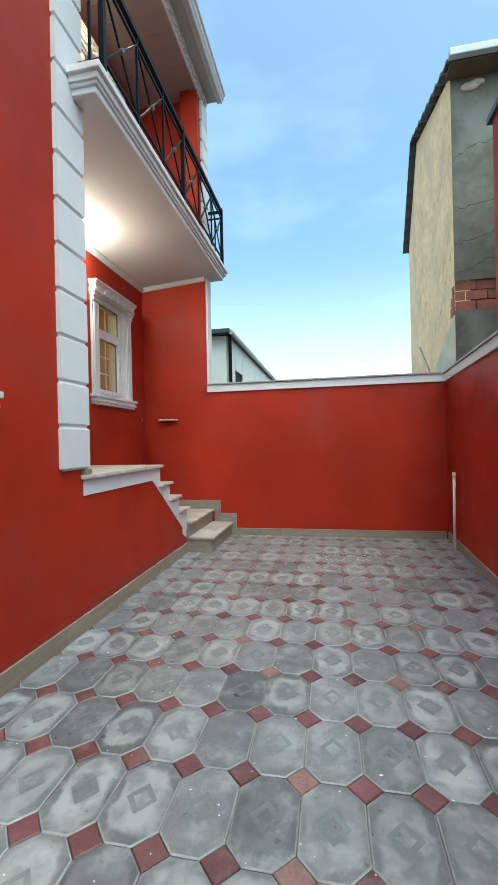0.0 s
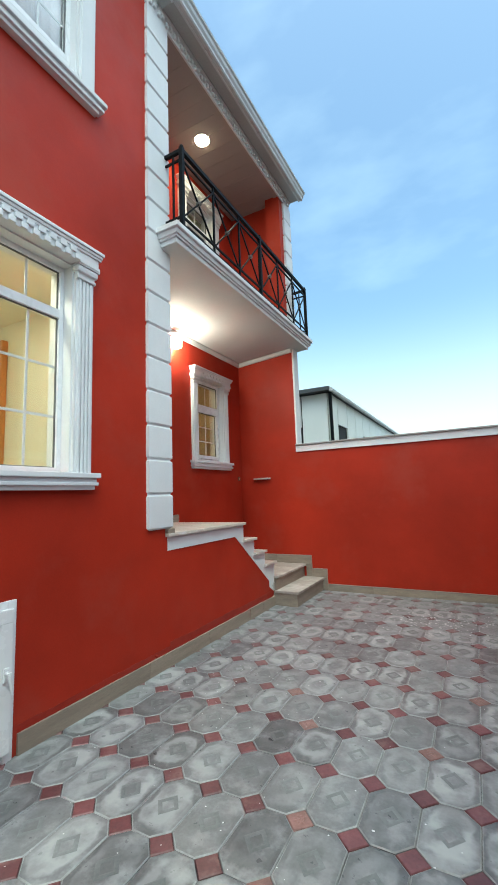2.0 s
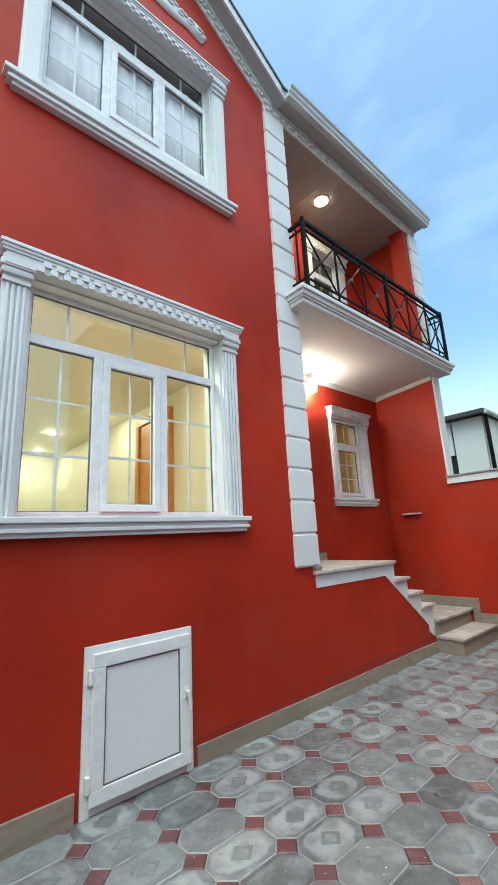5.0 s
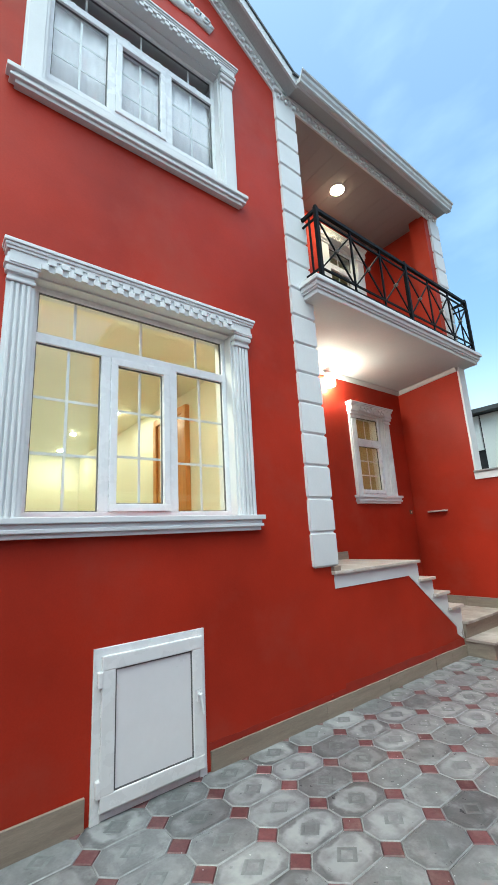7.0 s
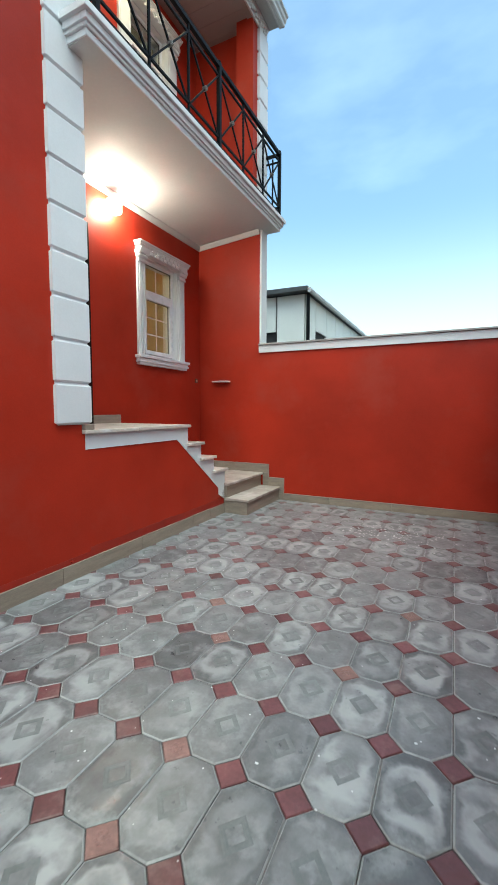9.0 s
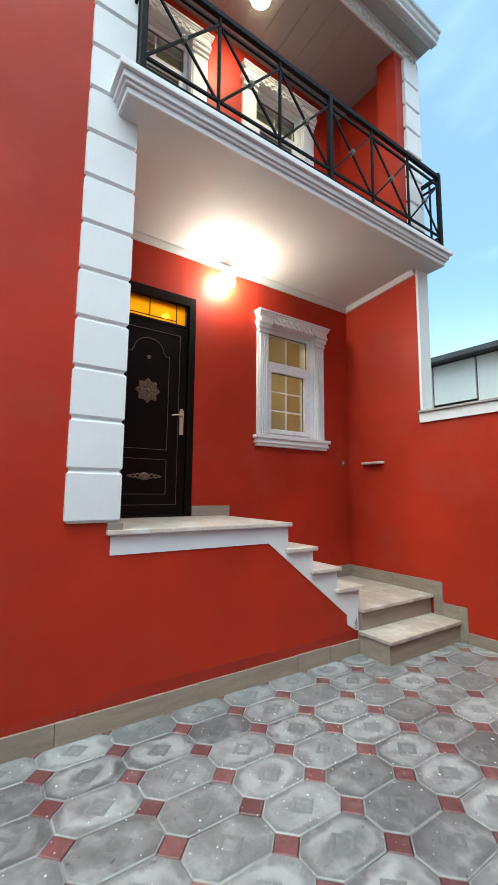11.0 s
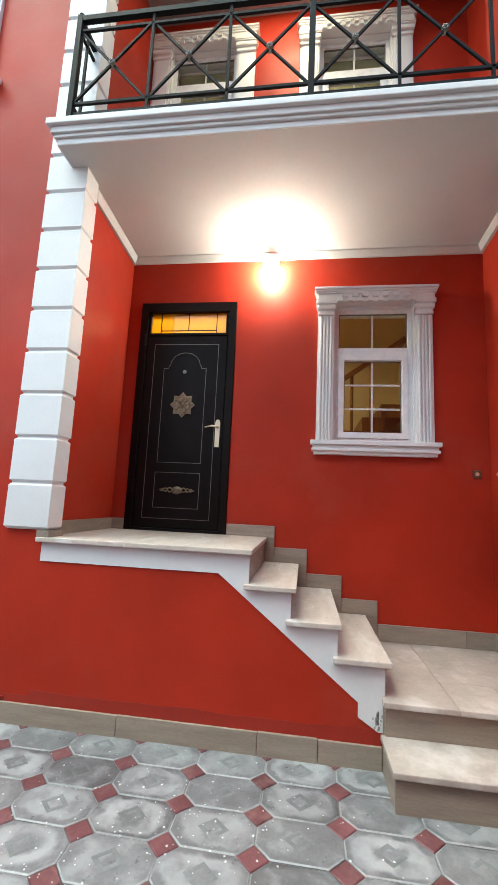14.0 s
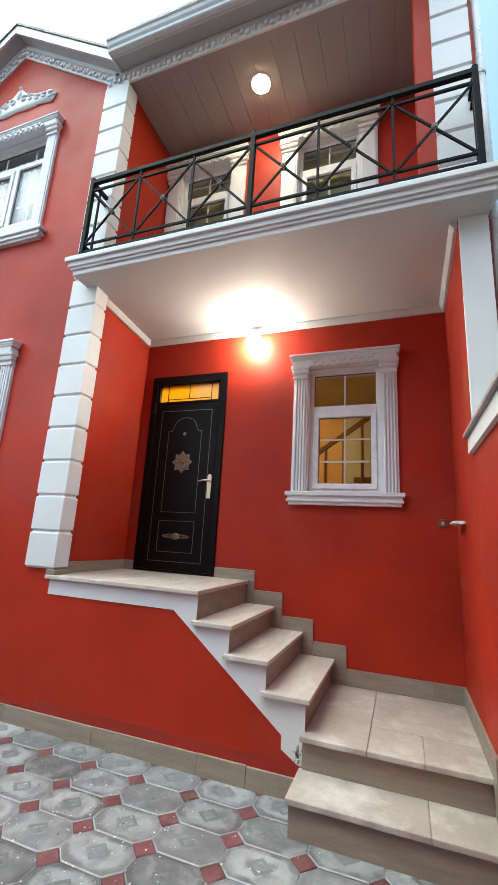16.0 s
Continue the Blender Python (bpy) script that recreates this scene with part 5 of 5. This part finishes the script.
def square_bm(bm, cx=0.0, cy=0.0, dz=0.0):
    rings = [[bm.verts.new((cx + x * k, cy + y * k, dz + z)) for x, y in ((1, 0), (0, 1), (-1, 0), (0, -1))] for k, z in ((CUT - 0.0015, -0.021), (CUT - 0.0015, -0.004), (CUT - 0.007, 0.0))]
    for r, s in zip(rings, rings[1:]):
        for i in range(4):
            bm.faces.new((r[i], r[(i + 1) % 4], s[(i + 1) % 4], s[i]))
    bm.faces.new(rings[-1])
def piece_mesh(name, maker, mats):
    bm = bmesh.new()
    maker(bm)
    me = bpy.data.meshes.new(name)
    bmesh.ops.recalc_face_normals(bm, faces=bm.faces)
    bm.to_mesh(me)
    bm.free()
    for m in mats:
        me.materials.append(m)
    return me
def relief_square_bm(bm):
    square_bm(bm)
    for k in range(8):
        a = k * math.pi / 4
        ball(bm, (0.021 * math.cos(a), 0.021 * math.sin(a), -0.0005), 0.0085, (1, 1, 0.4), 1)
    ball(bm, (0, 0, -0.0005), 0.009, (1, 1, 0.5), 1)
    for r0, r1 in ((0.047, 0.051),):
        ro = [bm.verts.new((x * r1, y * r1, 0.0014)) for x, y in ((1, 0), (0, 1), (-1, 0), (0, -1))]
        ri = [bm.verts.new((x * r0, y * r0, 0.0014)) for x, y in ((1, 0), (0, 1), (-1, 0), (0, -1))]
        for i in range(4):
            bm.faces.new((ro[i], ro[(i + 1) % 4], ri[(i + 1) % 4], ri[i]))
PAVE = empty("floor_paving", (0, 2, 0))
tagged(PAVE, "yard paving of grey elongated octagon tiles and dark red squares", "paving", kind="structure")
oct_mesh, sq_mesh = piece_mesh("octagon_tile", octagon_bm, (TILE, GROOVE, EDGELIGHT)), piece_mesh("red_square_tile", square_bm, (REDTILE,))
relief_mesh = piece_mesh("relief_square_tile", relief_square_bm, (REDRELIEF,))
RELIEF_AT = {(4, 1), (4, 0), (2, 4), (6, 3), (3, 3), (7, 5)}
rest_o, rest_s = bmesh.new(), bmesh.new()
rp = random.Random(21)
for i in range(-4, 12):
    for j in range(-13, 14):
        x, y = X0 + i * PX, Y0 + j * PY
        ox, oy = x + PX / 2, y + PY / 2
        wall = rx0 + (y - ry0) * slope_x
        near = y > -0.9
        if XF - 0.12 < ox < wall + 0.1 and oy < YB + 0.12:
            if near:
                o = new("octagon_tile", oct_mesh)
                o.parent = PAVE
                o.matrix_basis = Matrix.Translation(Vector((ox, oy, rp.uniform(-0.0012, 0.0012))) - PAVE.location) @ pose(0, 0, 0, rp.uniform(-0.25, 0.25), rp.uniform(-0.3, 0.3), rp.uniform(-0.3, 0.3) + (180 if rp.random() < 0.5 else 0))
            else:
                octagon_bm(rest_o, ox, oy)
        if XF - 0.07 < x < wall + 0.07 and y < YB + 0.07:
            if near:
                o = new("red_square_tile", relief_mesh if (i, j) in RELIEF_AT else sq_mesh)
                o.parent = PAVE
                o.matrix_basis = Matrix.Translation(Vector((x, y, rp.uniform(-0.002, 0.0005))) - PAVE.location) @ pose(0, 0, 0, rp.uniform(-0.4, 0.4), rp.uniform(-0.4, 0.4), rp.uniform(-1, 1))
            else:
                square_bm(rest_s, x, y)
tagged(part("octagon_tiles", rest_o, (TILE, GROOVE, EDGELIGHT), PAVE), kind="stuff")
tagged(part("red_square_tiles", rest_s, REDTILE, PAVE), kind="stuff")
# dried white paint drops on the paving
sp = bmesh.new()
for i in range(900):
    if i > 619:
        cx, cy = rp.gauss(0.2, 0.4), rp.gauss(5.2, 0.28)
    elif i < 420:
        cx, cy = rp.gauss(-1.15, 0.42), rp.gauss(4.0, 0.85)
    else:
        cx, cy = rp.uniform(-1.8, 1.4), rp.uniform(0.6, 6.1)
    if cx < XF + 0.03 or cx > 1.4 or (cy > 5.1 and cx < -1.5) or cy > 6.2:
        continue
    r = rp.uniform(0.003, 0.011) if i > 619 else rp.uniform(0.0018, 0.0045) if rp.random() < 0.85 else rp.uniform(0.004, 0.0065)
    bmesh.ops.create_circle(sp, cap_ends=True, segments=7, radius=r, matrix=Matrix.Translation((cx, cy, 0.0035)) @ Matrix.Diagonal((rp.uniform(0.7, 1.5), 1, 1, 1)))
tagged(part("paint_drops", sp, SPECK), "tiny dried white paint drops on the tiles", "paint", kind="stuff")
